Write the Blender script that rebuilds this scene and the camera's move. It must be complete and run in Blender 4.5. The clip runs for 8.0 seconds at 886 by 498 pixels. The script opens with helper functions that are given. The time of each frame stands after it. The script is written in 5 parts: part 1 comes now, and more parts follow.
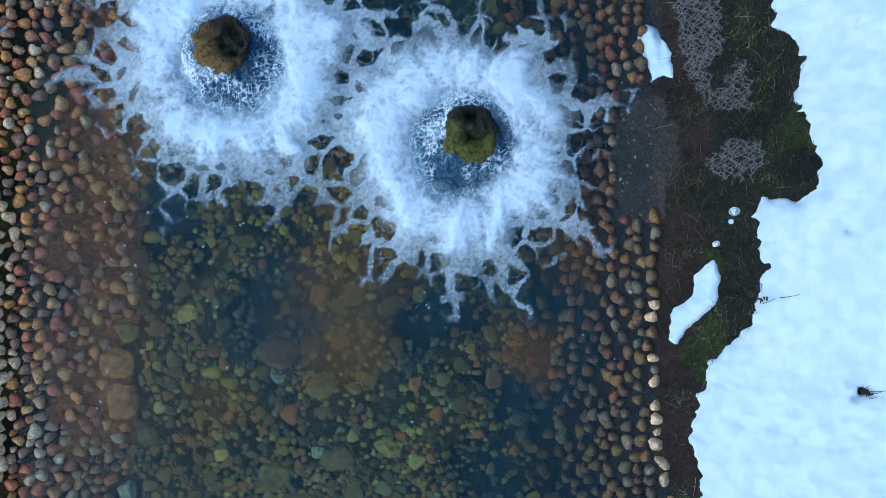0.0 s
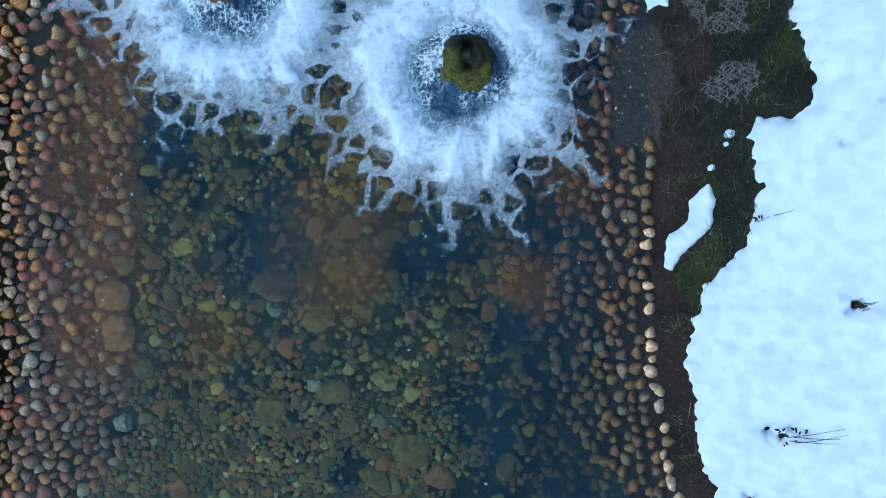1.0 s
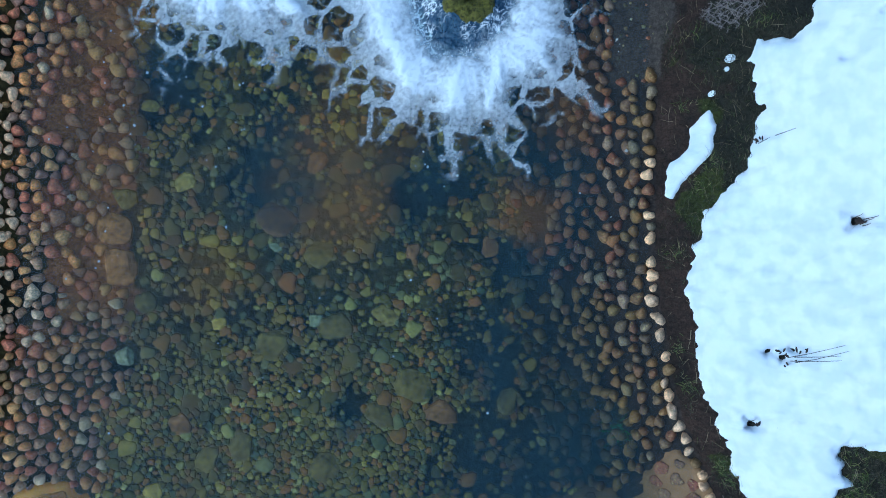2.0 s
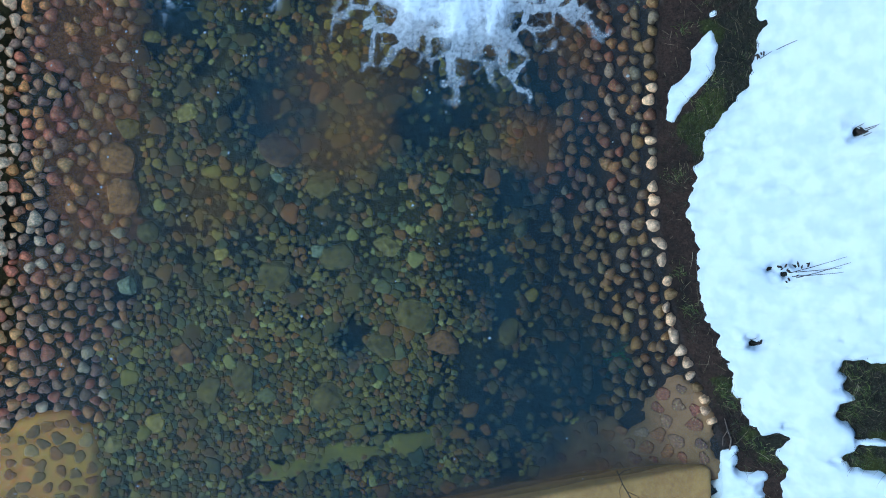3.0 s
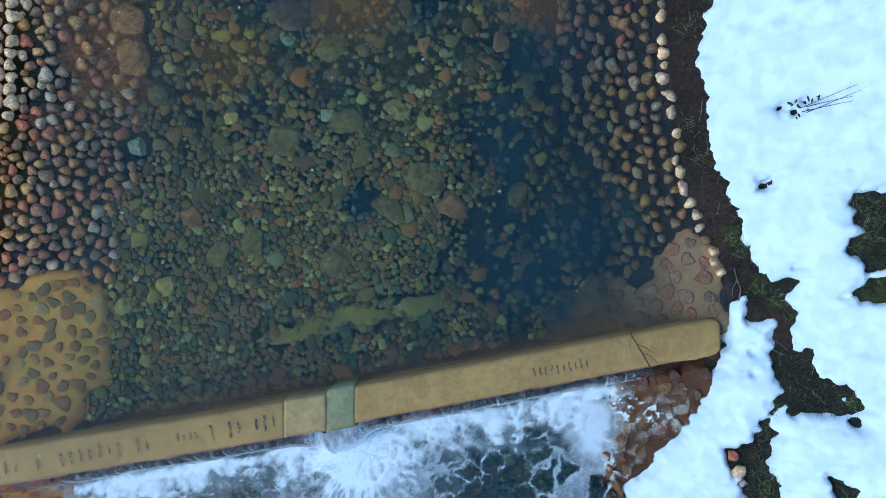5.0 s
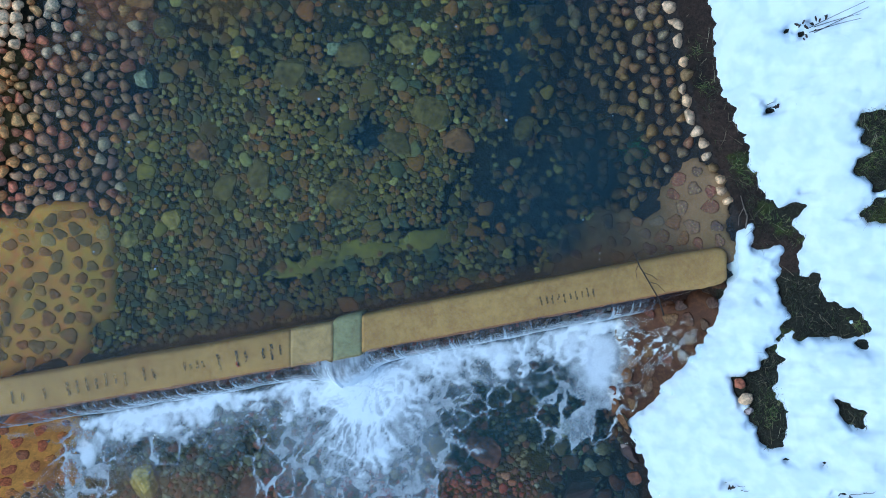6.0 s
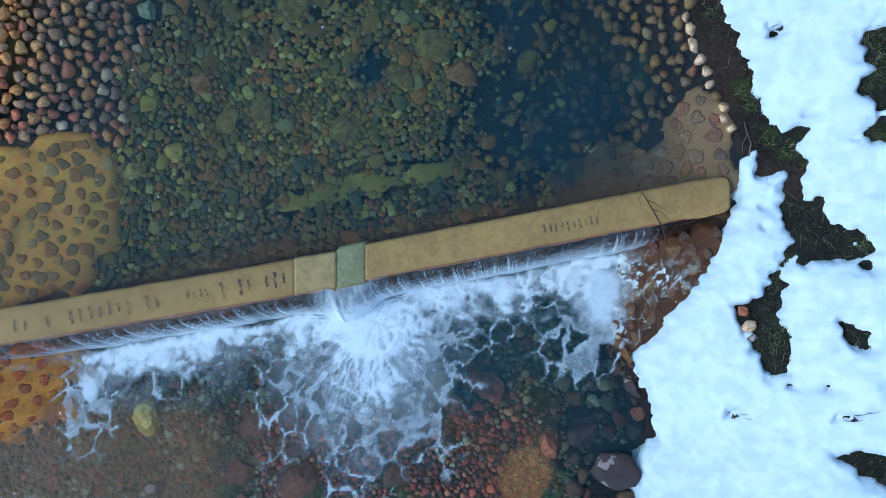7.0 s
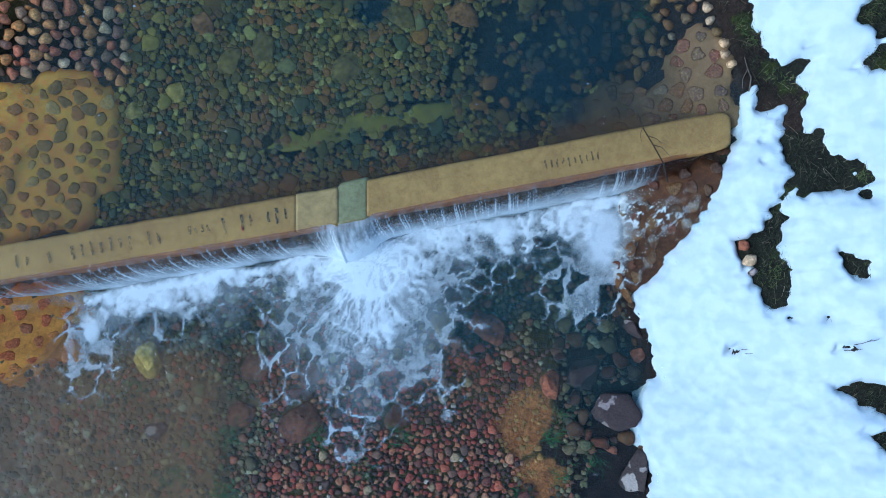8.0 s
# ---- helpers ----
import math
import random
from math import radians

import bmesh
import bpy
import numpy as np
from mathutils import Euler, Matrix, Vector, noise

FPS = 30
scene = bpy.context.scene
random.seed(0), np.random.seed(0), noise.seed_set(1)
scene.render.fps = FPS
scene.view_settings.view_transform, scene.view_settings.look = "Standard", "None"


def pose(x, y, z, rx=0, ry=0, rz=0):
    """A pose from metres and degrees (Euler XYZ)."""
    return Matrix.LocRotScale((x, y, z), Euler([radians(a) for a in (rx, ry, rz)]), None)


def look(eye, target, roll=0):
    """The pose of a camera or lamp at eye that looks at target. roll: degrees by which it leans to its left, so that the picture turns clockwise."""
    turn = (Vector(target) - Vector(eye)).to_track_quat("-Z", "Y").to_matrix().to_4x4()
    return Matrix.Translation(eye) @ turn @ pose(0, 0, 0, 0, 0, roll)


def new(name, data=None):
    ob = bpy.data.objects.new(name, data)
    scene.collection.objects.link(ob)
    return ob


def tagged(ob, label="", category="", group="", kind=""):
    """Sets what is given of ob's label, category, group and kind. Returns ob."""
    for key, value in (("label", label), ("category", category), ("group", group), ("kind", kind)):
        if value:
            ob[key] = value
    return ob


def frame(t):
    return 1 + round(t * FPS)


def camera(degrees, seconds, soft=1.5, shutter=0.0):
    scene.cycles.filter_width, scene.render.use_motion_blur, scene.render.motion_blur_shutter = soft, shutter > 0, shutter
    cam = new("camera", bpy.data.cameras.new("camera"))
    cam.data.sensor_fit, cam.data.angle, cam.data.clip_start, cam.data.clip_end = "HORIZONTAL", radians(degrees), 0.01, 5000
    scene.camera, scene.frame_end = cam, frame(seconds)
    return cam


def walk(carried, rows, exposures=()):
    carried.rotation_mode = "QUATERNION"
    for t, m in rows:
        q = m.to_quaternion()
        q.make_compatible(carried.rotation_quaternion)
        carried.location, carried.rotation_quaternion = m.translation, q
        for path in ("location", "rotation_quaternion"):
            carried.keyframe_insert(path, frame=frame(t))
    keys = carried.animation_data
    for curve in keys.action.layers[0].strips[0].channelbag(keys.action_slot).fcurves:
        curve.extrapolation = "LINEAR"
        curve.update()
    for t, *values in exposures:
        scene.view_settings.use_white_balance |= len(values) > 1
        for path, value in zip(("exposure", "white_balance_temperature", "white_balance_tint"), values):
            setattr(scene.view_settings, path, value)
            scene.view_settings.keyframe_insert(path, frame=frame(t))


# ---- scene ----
cam = camera(52.1, 8.0, soft=1.0)
METRES, EYE, TILT, LEAN, TURN = 4.0, 6.13, -90.0, 2.1, 0.0
ROWS = [
    (0.0, 0.0, 0.0, 0.0, -0.0, 0.0, 0.0),
    (0.5, -0.0109, -0.004, -0.0632, -0.53, 0.16, -0.06),
    (1.0, -0.0158, -0.0067, -0.124, -0.8, 0.11, -0.08),
    (1.5, -0.0253, -0.0103, -0.1852, -1.11, 0.18, -0.09),
    (3.0, -0.0368, -0.0149, -0.3769, -1.33, 0.36, -0.04),
    (3.5, -0.0413, -0.016, -0.4462, -1.3, 0.4, -0.04),
    (4.0, -0.0468, -0.0181, -0.505, -1.35, 0.39, -0.02),
    (4.5, -0.0502, -0.0174, -0.5695, -1.36, 0.55, -0.02),
    (6.0, -0.0692, -0.0162, -0.7502, -1.47, 0.39, -0.02),
    (6.5, -0.0751, -0.016, -0.8134, -1.53, 0.5, -0.04),
    (7.0, -0.0808, -0.014, -0.8807, -1.67, 0.66, -0.05),
    (7.5, -0.0829, -0.0125, -0.9453, -1.68, 0.77, -0.06),
    (8.0, -0.0878, -0.0167, -0.9933, -1.84, 0.73, -0.04),
]
walk_rows = [(t, pose(0, 0, EYE, TILT, LEAN, TURN) @ pose(METRES * x, METRES * y, METRES * z, 90 + pitch, roll, yaw)) for t, x, y, z, yaw, pitch, roll in ROWS]
walk(cam, walk_rows, [(0.0, -0.05, 4290, -9), (1.5, 0.02, 4290, -9), (3.0, 0.11, 4290, -9), (4.5, 0.10, 4290, -9), (6.0, 0.08, 4290, -9), (8.0, 0.05, 4290, -9)])

# ---- sky and sun: bright overcast winter day ----
world = bpy.data.worlds.new("sky")
scene.world = world
world.use_nodes = True
wn = world.node_tree.nodes
sky = wn.new("ShaderNodeTexSky")
sky.sky_type, sky.sun_disc = "NISHITA", False
sky.sun_elevation, sky.sun_rotation = radians(38), radians(250)
sky.air_density, sky.dust_density = 1.0, 3.0
wn["Background"].inputs["Strength"].default_value = 0.185
world.node_tree.links.new(sky.outputs[0], wn["Background"].inputs["Color"])
sun_data = bpy.data.lights.new("sun", "SUN")
sun_data.energy, sun_data.angle, sun_data.color = 0.5, radians(32), (1.0, 0.97, 0.93)
sun = new("sun", sun_data)
sun.matrix_world = look((0, 0, 20), (20.0, 7.4, 0.0))


# ---- materials ----
class Nodes:
    """A small writer of node materials."""

    def __init__(self, name):
        self.mat = bpy.data.materials.new(name)
        self.mat.use_nodes = True
        self.tree = self.mat.node_tree
        self.bsdf = self.tree.nodes["Principled BSDF"]
        self.out = self.tree.nodes["Material Output"]

    def add(self, kind, **links):
        node = self.tree.nodes.new(kind)
        for key, value in links.items():
            self.put(node, int(key[1:]) if key[0] == "i" and key[1:].isdigit() else key, value)
        return node

    def put(self, node, key, value):
        socket = node.inputs[key]
        if isinstance(value, tuple) and len(value) == 3 and socket.type == "RGBA":
            value = (*value, 1)
        if hasattr(value, "links") or hasattr(value, "is_linked"):
            self.tree.links.new(value, socket)
        else:
            socket.default_value = value

    def place(self):
        return self.add("ShaderNodeNewGeometry").outputs["Position"]

    def noise(self, scale, detail=4.0, rough=0.55, vector=None, distort=0.0):
        node = self.add("ShaderNodeTexNoise")
        node.inputs["Scale"].default_value, node.inputs["Detail"].default_value = scale, detail
        node.inputs["Roughness"].default_value, node.inputs["Distortion"].default_value = rough, distort
        self.tree.links.new(vector if vector is not None else self.place(), node.inputs["Vector"])
        return node.outputs["Fac"]

    def ramp(self, fac, stops, constant=False):
        node = self.add("ShaderNodeValToRGB")
        if constant:
            node.color_ramp.interpolation = "CONSTANT"
        els = node.color_ramp.elements
        while len(els) < len(stops):
            els.new(0.5)
        for el, (at, col) in zip(els, stops):
            el.position = at
            el.color = (*col, 1) if not isinstance(col, (int, float)) else (col, col, col, 1)
        self.tree.links.new(fac, node.inputs["Fac"])
        return node.outputs["Color"]

    def mix(self, fac, a, b, mode="MIX"):
        node = self.add("ShaderNodeMix")
        node.data_type, node.blend_type = "RGBA", mode
        for key, value in ((0, fac), (6, a), (7, b)):
            if isinstance(value, tuple):
                value = (*value, 1)
            self.put(node, key, value)
        return node.outputs[2]

    def math(self, op, a, b=0.0, clamp=False):
        node = self.add("ShaderNodeMath")
        node.operation, node.use_clamp = op, clamp
        self.put(node, 0, a)
        self.put(node, 1, b)
        return node.outputs[0]

    def shine(self, normal):
        """The share of light that water mirrors, by Schlick's rule."""
        facing = self.add("ShaderNodeLayerWeight")
        self.put(facing, "Normal", normal)
        return self.math("ADD", self.math("MULTIPLY", self.math("POWER", facing.outputs["Facing"], 5.0), 0.97), 0.025)

    def bump(self, height, strength=0.4, distance=0.01):
        node = self.add("ShaderNodeBump")
        node.inputs["Strength"].default_value, node.inputs["Distance"].default_value = strength, distance
        self.tree.links.new(height, node.inputs["Height"])
        return node.outputs["Normal"]

    def done(self, color, rough=0.7, normal=None, spec=0.4):
        self.put(self.bsdf, "Base Color", color)
        self.put(self.bsdf, "Roughness", rough)
        self.put(self.bsdf, "Specular IOR Level", spec)
        if normal is not None:
            self.put(self.bsdf, "Normal", normal)
        return self.mat


COBBLE = [(0.0, (0.55, 0.17, 0.09)), (0.13, (0.45, 0.20, 0.11)), (0.22, (0.72, 0.29, 0.09)), (0.34, (0.34, 0.17, 0.12)), (0.46, (0.74, 0.37, 0.13)),
          (0.56, (0.60, 0.18, 0.10)), (0.66, (0.42, 0.23, 0.14)), (0.73, (0.76, 0.31, 0.09)), (0.84, (0.58, 0.31, 0.16)), (0.93, (0.80, 0.54, 0.31))]
BED = [(0.0, (0.24, 0.18, 0.035)), (0.14, (0.54, 0.36, 0.05)), (0.26, (0.10, 0.095, 0.035)), (0.40, (0.58, 0.23, 0.04)), (0.50, (0.40, 0.29, 0.05)),
       (0.60, (0.13, 0.17, 0.10)), (0.70, (0.24, 0.12, 0.035)), (0.78, (0.74, 0.54, 0.08)), (0.85, (0.62, 0.22, 0.05)), (0.91, (0.46, 0.42, 0.17)), (0.965, (0.95, 0.80, 0.20))]
BED = [(a, tuple(k * (0.70 * v + 0.12 * m) for v, m, k in zip(c, (0.40, 0.28, 0.05), (1.04, 0.96, 0.95)))) for a, c in BED]
GRAVEL = [(0.0, (0.32, 0.075, 0.045)), (0.14, (0.44, 0.12, 0.06)), (0.28, (0.18, 0.065, 0.045)), (0.40, (0.48, 0.18, 0.085)), (0.52, (0.22, 0.11, 0.07)),
          (0.62, (0.38, 0.09, 0.055)), (0.74, (0.50, 0.23, 0.12)), (0.84, (0.12, 0.065, 0.05)), (0.93, (0.44, 0.29, 0.15)), (0.985, (0.66, 0.50, 0.36))]





def stone_material(name, stops, joined, algae=0.0, tint=(0.33, 0.25, 0.045), rough=0.45):
    n = Nodes(name)
    pick = n.add("ShaderNodeNewGeometry").outputs["Random Per Island"] if joined else n.add("ShaderNodeObjectInfo").outputs["Random"]
    base = n.ramp(pick, stops, True)
    grain = n.noise(70, 5, 0.65)
    blotch = n.noise(11, 3, 0.6)
    speck = n.noise(210, 3, 0.6)
    base = n.mix(1.0, base, n.ramp(grain, [(0.30, 0.30), (0.70, 1.70)]), "MULTIPLY")
    base = n.mix(1.0, base, n.ramp(speck, [(0.3, 0.72), (0.7, 1.25)]), "MULTIPLY")
    base = n.mix(n.math("MULTIPLY", n.ramp(blotch, [(0.45, 0.0), (0.7, 1.0)]), 0.22), base, (0.22, 0.15, 0.07))
    if algae:
        crust = n.ramp(n.noise(55, 5, 0.7), [(0.57, 0.0), (0.64, 1.0)])
        base = n.mix(n.math("MULTIPLY", crust, 0.45), base, (0.62, 0.50, 0.17))
        cover = n.ramp(n.noise(1.3, 3, 0.6), [(0.34, 0.0), (0.62, 1.0)])
        base = n.mix(n.math("MULTIPLY", cover, algae), base, n.mix(n.noise(30, 3), tuple(v * 0.6 for v in tint), tint))
        rusty = n.ramp(n.noise(0.9, 3, 0.6, vector=n.add("ShaderNodeVectorMath", i0=n.place(), i1=(31.0, 12.0, 4.0)).outputs[0]), [(0.42, 0.0), (0.60, 1.0)])
        base = n.mix(n.math("MULTIPLY", rusty, algae), base, n.mix(n.noise(22, 3), (0.22, 0.09, 0.025), (0.44, 0.19, 0.05)))
    return n.done(base, rough, n.bump(n.math("ADD", grain, n.noise(25, 3, 0.6)), 0.5, 0.008), 0.1)


M_COBBLE = stone_material("cobble stone", COBBLE, False, 0.15)
M_COBBLE_DARK = stone_material("dark wet cobble", [(a, (0.22 * c[0] + 0.018, 0.26 * c[1] + 0.016, 0.33 * c[2] + 0.014)) for a, c in COBBLE], False, 0.15)
M_COBBLE_RED = stone_material("wet reddish cobble", [(a, (0.38 * c[0] + 0.01, 0.36 * c[1] + 0.008, 0.42 * c[2] + 0.008)) for a, c in COBBLE], False, 0.12)
M_SILTED = stone_material("silt covered cobble", [(a, (0.20 * c[0] + 0.015, 0.24 * c[1] + 0.018, 0.24 * c[2] + 0.012)) for a, c in COBBLE], False, 0.2)
M_APRON = stone_material("apron stone", [(a, (0.60 * c[0] + 0.14, 0.50 * c[1] + 0.08, 0.3 * c[2] + 0.012)) for a, c in COBBLE], False, 0.35)
M_APRON_EAST = stone_material("reddish apron stone", [(a, (0.24 * c[0] + 0.015, 0.24 * c[1] + 0.012, 0.30 * c[2] + 0.012)) for a, c in COBBLE], False, 0.1)
M_FOOT_WEST = stone_material("orange crusted stone", [(a, (0.5 * c[0] + 0.2, 0.4 * c[1] + 0.05, 0.3 * c[2] + 0.01)) for a, c in COBBLE], False, 0.0)
M_COBBLE_JOINED = stone_material("cobble stones", COBBLE, True, 0.2)
M_WETFOOT = stone_material("wet red brown stone", [(a, (0.15 * c[0] + 0.012, 0.15 * c[1] + 0.008, 0.15 * c[2] + 0.006)) for a, c in COBBLE], False, 0.0, rough=0.3)
M_BED = stone_material("algae covered stone", BED, False, 0.32)
M_BED_JOINED = stone_material("algae covered pebbles", BED, True, 0.32)
M_GRAVEL = stone_material("red gravel stone", GRAVEL, False, 0.0, rough=0.35)
M_GRAVEL_JOINED = stone_material("red gravel", [(a, tuple(0.78 * v for v in c)) for a, c in GRAVEL], True, 0.0, rough=0.35)


DIM = [(0.0, (0.11, 0.085, 0.045)), (0.16, (0.18, 0.13, 0.065)), (0.32, (0.08, 0.07, 0.045)), (0.48, (0.22, 0.10, 0.055)), (0.62, (0.16, 0.14, 0.065)),
       (0.74, (0.29, 0.22, 0.10)), (0.86, (0.30, 0.11, 0.06)), (0.95, (0.38, 0.33, 0.20))]
M_GRAVEL_DARK = stone_material("dark olive stone", DIM, False, 0.0, rough=0.4)
M_GRAVEL_DARK_JOINED = stone_material("dark olive gravel", DIM, True, 0.0, rough=0.4)


def plain_stone(name, col, second, rough=0.55, scale=9):
    n = Nodes(name)
    grain, mottle = n.noise(70, 5, 0.7), n.noise(26, 5, 0.65)
    base = n.mix(n.ramp(n.noise(scale, 4, 0.6), [(0.35, 0.0), (0.65, 1.0)]), col, second)
    base = n.mix(1.0, base, n.ramp(mottle, [(0.32, 0.5), (0.68, 1.35)]), "MULTIPLY")
    base = n.mix(1.0, base, n.ramp(grain, [(0.28, 0.5), (0.72, 1.45)]), "MULTIPLY")
    return n.done(base, rough, n.bump(n.math("ADD", grain, mottle), 0.6, 0.012), 0.15)


M_CREAM = plain_stone("dry pale stone", (0.98, 0.62, 0.32), (0.80, 0.47, 0.23), 0.75)
M_PALE = plain_stone("dry greyish stone", (0.78, 0.52, 0.30), (0.46, 0.28, 0.15), 0.8)
M_TAN = plain_stone("tan stone", (0.64, 0.43, 0.10), (0.48, 0.32, 0.08))
M_GREENISH = plain_stone("pale green stone", (0.60, 0.52, 0.28), (0.46, 0.41, 0.22))
M_OLIVE = plain_stone("olive stone", (0.40, 0.265, 0.06), (0.28, 0.18, 0.045))
M_LEAF = plain_stone("pale yellow leafy stone", (0.98, 0.64, 0.12), (0.74, 0.46, 0.09))
M_BROWN = plain_stone("brown stone", (0.64, 0.28, 0.08), (0.44, 0.20, 0.06))
M_REDROCK = plain_stone("red rock", (0.48, 0.155, 0.07), (0.32, 0.11, 0.06), 0.65)
M_SLAB = plain_stone("dark red brown slab", (0.21, 0.085, 0.045), (0.13, 0.06, 0.035), 0.6, 5)
M_OCHRE = plain_stone("ochre stone", (0.46, 0.25, 0.06), (0.32, 0.17, 0.05), 0.45, 5)


# soil kinds: low, high tone
SOILS = {
    "bed": ((0.050, 0.048, 0.018), (0.17, 0.11, 0.032)),
    "gap": ((0.016, 0.016, 0.016), (0.055, 0.040, 0.032)),
    "rust": ((0.26, 0.09, 0.025), (0.62, 0.26, 0.075)),
    "deep": ((0.028, 0.027, 0.016), (0.07, 0.055, 0.024)),
    "soil": ((0.012, 0.010, 0.009), (0.052, 0.031, 0.022)),
    "turf": ((0.011, 0.011, 0.010), (0.034, 0.029, 0.018)),
    "moss": ((0.018, 0.020, 0.008), (0.058, 0.062, 0.014)),
    "silt": ((0.034, 0.028, 0.025), (0.085, 0.066, 0.052)),
    "sand": ((0.12, 0.085, 0.042), (0.34, 0.22, 0.115)),
}


def capped_rock(name, wet, dry):
    """Dark wet rock with a sharply bordered dry pale face."""
    n = Nodes(name)
    grain = n.noise(60, 5, 0.65)
    base = n.mix(n.ramp(n.noise(5.5, 3, 0.5), [(0.575, 0.0), (0.60, 1.0)]), wet, dry)
    base = n.mix(1.0, base, n.ramp(grain, [(0.25, 0.65), (0.75, 1.25)]), "MULTIPLY")
    return n.done(base, 0.7, n.bump(n.math("ADD", grain, n.noise(14, 4)), 0.6, 0.012), 0.12)


M_GREYROCK = capped_rock("half dry grey rock", (0.075, 0.052, 0.045), (0.42, 0.33, 0.28))
M_DARKROCK = capped_rock("dark wet rock", (0.075, 0.050, 0.045), (0.36, 0.27, 0.24))


def ground_material():
    """Earth whose kinds run into one another along ragged borders."""
    n = Nodes("stream bed and bank earth")
    broad, mid, grain = n.noise(2.6, 5, 0.65), n.noise(16, 5, 0.7), n.noise(85, 5, 0.7)
    tone = n.ramp(n.math("ADD", n.math("MULTIPLY", broad, 0.6), n.math("MULTIPLY", mid, 0.4)), [(0.34, 0.0), (0.66, 1.0)])
    base = None
    for name, (dark, light) in SOILS.items():
        here = n.mix(tone, dark, light)
        if base is None:
            base = here
            continue
        share = n.add("ShaderNodeAttribute")
        share.attribute_name = name
        edge = n.math("ADD", share.outputs["Fac"], n.math("MULTIPLY", n.math("SUBTRACT", mid, 0.5), 0.9))
        base = n.mix(n.ramp(edge, [(0.38, 0.0), (0.62, 1.0)]), base, here)
    base = n.mix(1.0, base, n.ramp(grain, [(0.25, 0.40), (0.75, 1.55)]), "MULTIPLY")
    base = n.mix(1.0, base, n.ramp(n.noise(34, 4, 0.7), [(0.3, 0.5), (0.7, 1.45)]), "MULTIPLY")
    height = n.math("ADD", n.math("MULTIPLY", mid, 1.5), grain)
    return n.done(base, 0.85, n.bump(height, 0.8, 0.02), 0.12)


M_GROUND = ground_material()


def snow_material():
    n = Nodes("melting snow")
    grain = n.noise(160, 4, 0.7)
    lumps = n.noise(7, 4, 0.55)
    base = n.mix(n.ramp(n.noise(3.0, 4, 0.6), [(0.35, 0.0), (0.7, 1.0)]), (0.72, 0.73, 0.735), (0.67, 0.685, 0.71))
    # blue-grey mottle: soft shade of shallow dimples, put into the snow's colour
    base = n.mix(n.math("MULTIPLY", n.ramp(n.noise(8.5, 2, 0.45), [(0.42, 0.0), (0.62, 1.0)]), 0.75), base, (0.58, 0.61, 0.66))
    height = n.math("ADD", n.math("MULTIPLY", grain, 0.10), n.math("MULTIPLY", lumps, 0.5))
    n.put(n.bsdf, "Subsurface Weight", 0.15)
    n.put(n.bsdf, "Subsurface Radius", (0.02, 0.025, 0.03))
    return n.done(base, 0.85, n.bump(height, 0.9, 0.04), 0.2)


M_SNOW = snow_material()


def water_material(name, tint, ripple, strength, haze):
    n = Nodes(name)
    wave = n.noise(ripple, 3, 0.5, distort=0.6)
    normal = n.bump(wave, strength, 0.02)
    clear = n.add("ShaderNodeBsdfTransparent")
    clear.inputs["Color"].default_value = (*tint, 1)
    gloss = n.add("ShaderNodeBsdfGlossy")
    gloss.inputs["Roughness"].default_value = 0.06
    n.put(gloss, "Normal", normal)
    shine = n.shine(normal)
    # pale blue diffuse veil: besides silt, it paints in the overcast sky's reflection
    silt = n.add("ShaderNodeBsdfDiffuse")
    silt.inputs["Color"].default_value = (0.10, 0.17, 0.23, 1)
    body = n.add("ShaderNodeMixShader", i0=haze, i1=clear.outputs[0], i2=silt.outputs[0])
    mixed = n.add("ShaderNodeMixShader", i0=shine, i1=body.outputs[0], i2=gloss.outputs[0])
    n.tree.links.new(mixed.outputs[0], n.out.inputs["Surface"])
    return n.mat


M_WATER = water_material("clear pool water", (0.94, 0.96, 0.93), 9, 0.15, 0.022)
M_WATER_LOW = water_material("lower pool water", (0.94, 0.95, 0.92), 14, 0.4, 0.015)


def foam_material(name, tint, fine, ripple, strength, aerated=None):
    """White water: froth over clear water, by the share of froth stored on the mesh."""
    n = Nodes(name)
    share = n.add("ShaderNodeAttribute")
    share.attribute_name = "froth"
    broken = n.noise(fine, 5, 0.7)
    level = n.math("ADD", share.outputs["Fac"], n.math("MULTIPLY", n.math("SUBTRACT", broken, 0.5), 0.30))
    cover = n.ramp(level, [(0.06, 0.0), (0.36, 0.30), (0.70, 0.78), (1.0, 1.0)])
    clear = n.add("ShaderNodeBsdfTransparent")
    clear.inputs["Color"].default_value = (*tint, 1)
    normal = n.bump(n.noise(ripple, 4, 0.6, distort=0.8), strength, 0.02)
    gloss = n.add("ShaderNodeBsdfGlossy")
    gloss.inputs["Roughness"].default_value = 0.1
    n.put(gloss, "Normal", normal)
    shine = n.shine(normal)
    body = clear
    if aerated:
        air = n.add("ShaderNodeBsdfDiffuse")
        n.put(air, "Color", aerated)
        body = n.add("ShaderNodeMixShader", i0=0.65, i1=clear.outputs[0], i2=air.outputs[0])
    water = n.add("ShaderNodeMixShader", i0=shine, i1=body.outputs[0], i2=gloss.outputs[0])
    n.done((0.80, 0.79, 0.79), 0.6, normal, 0.3)
    both = n.add("ShaderNodeMixShader", i0=cover, i1=water.outputs[0], i2=n.bsdf.outputs[0])
    n.tree.links.new(both.outputs[0], n.out.inputs["Surface"])
    return n.mat


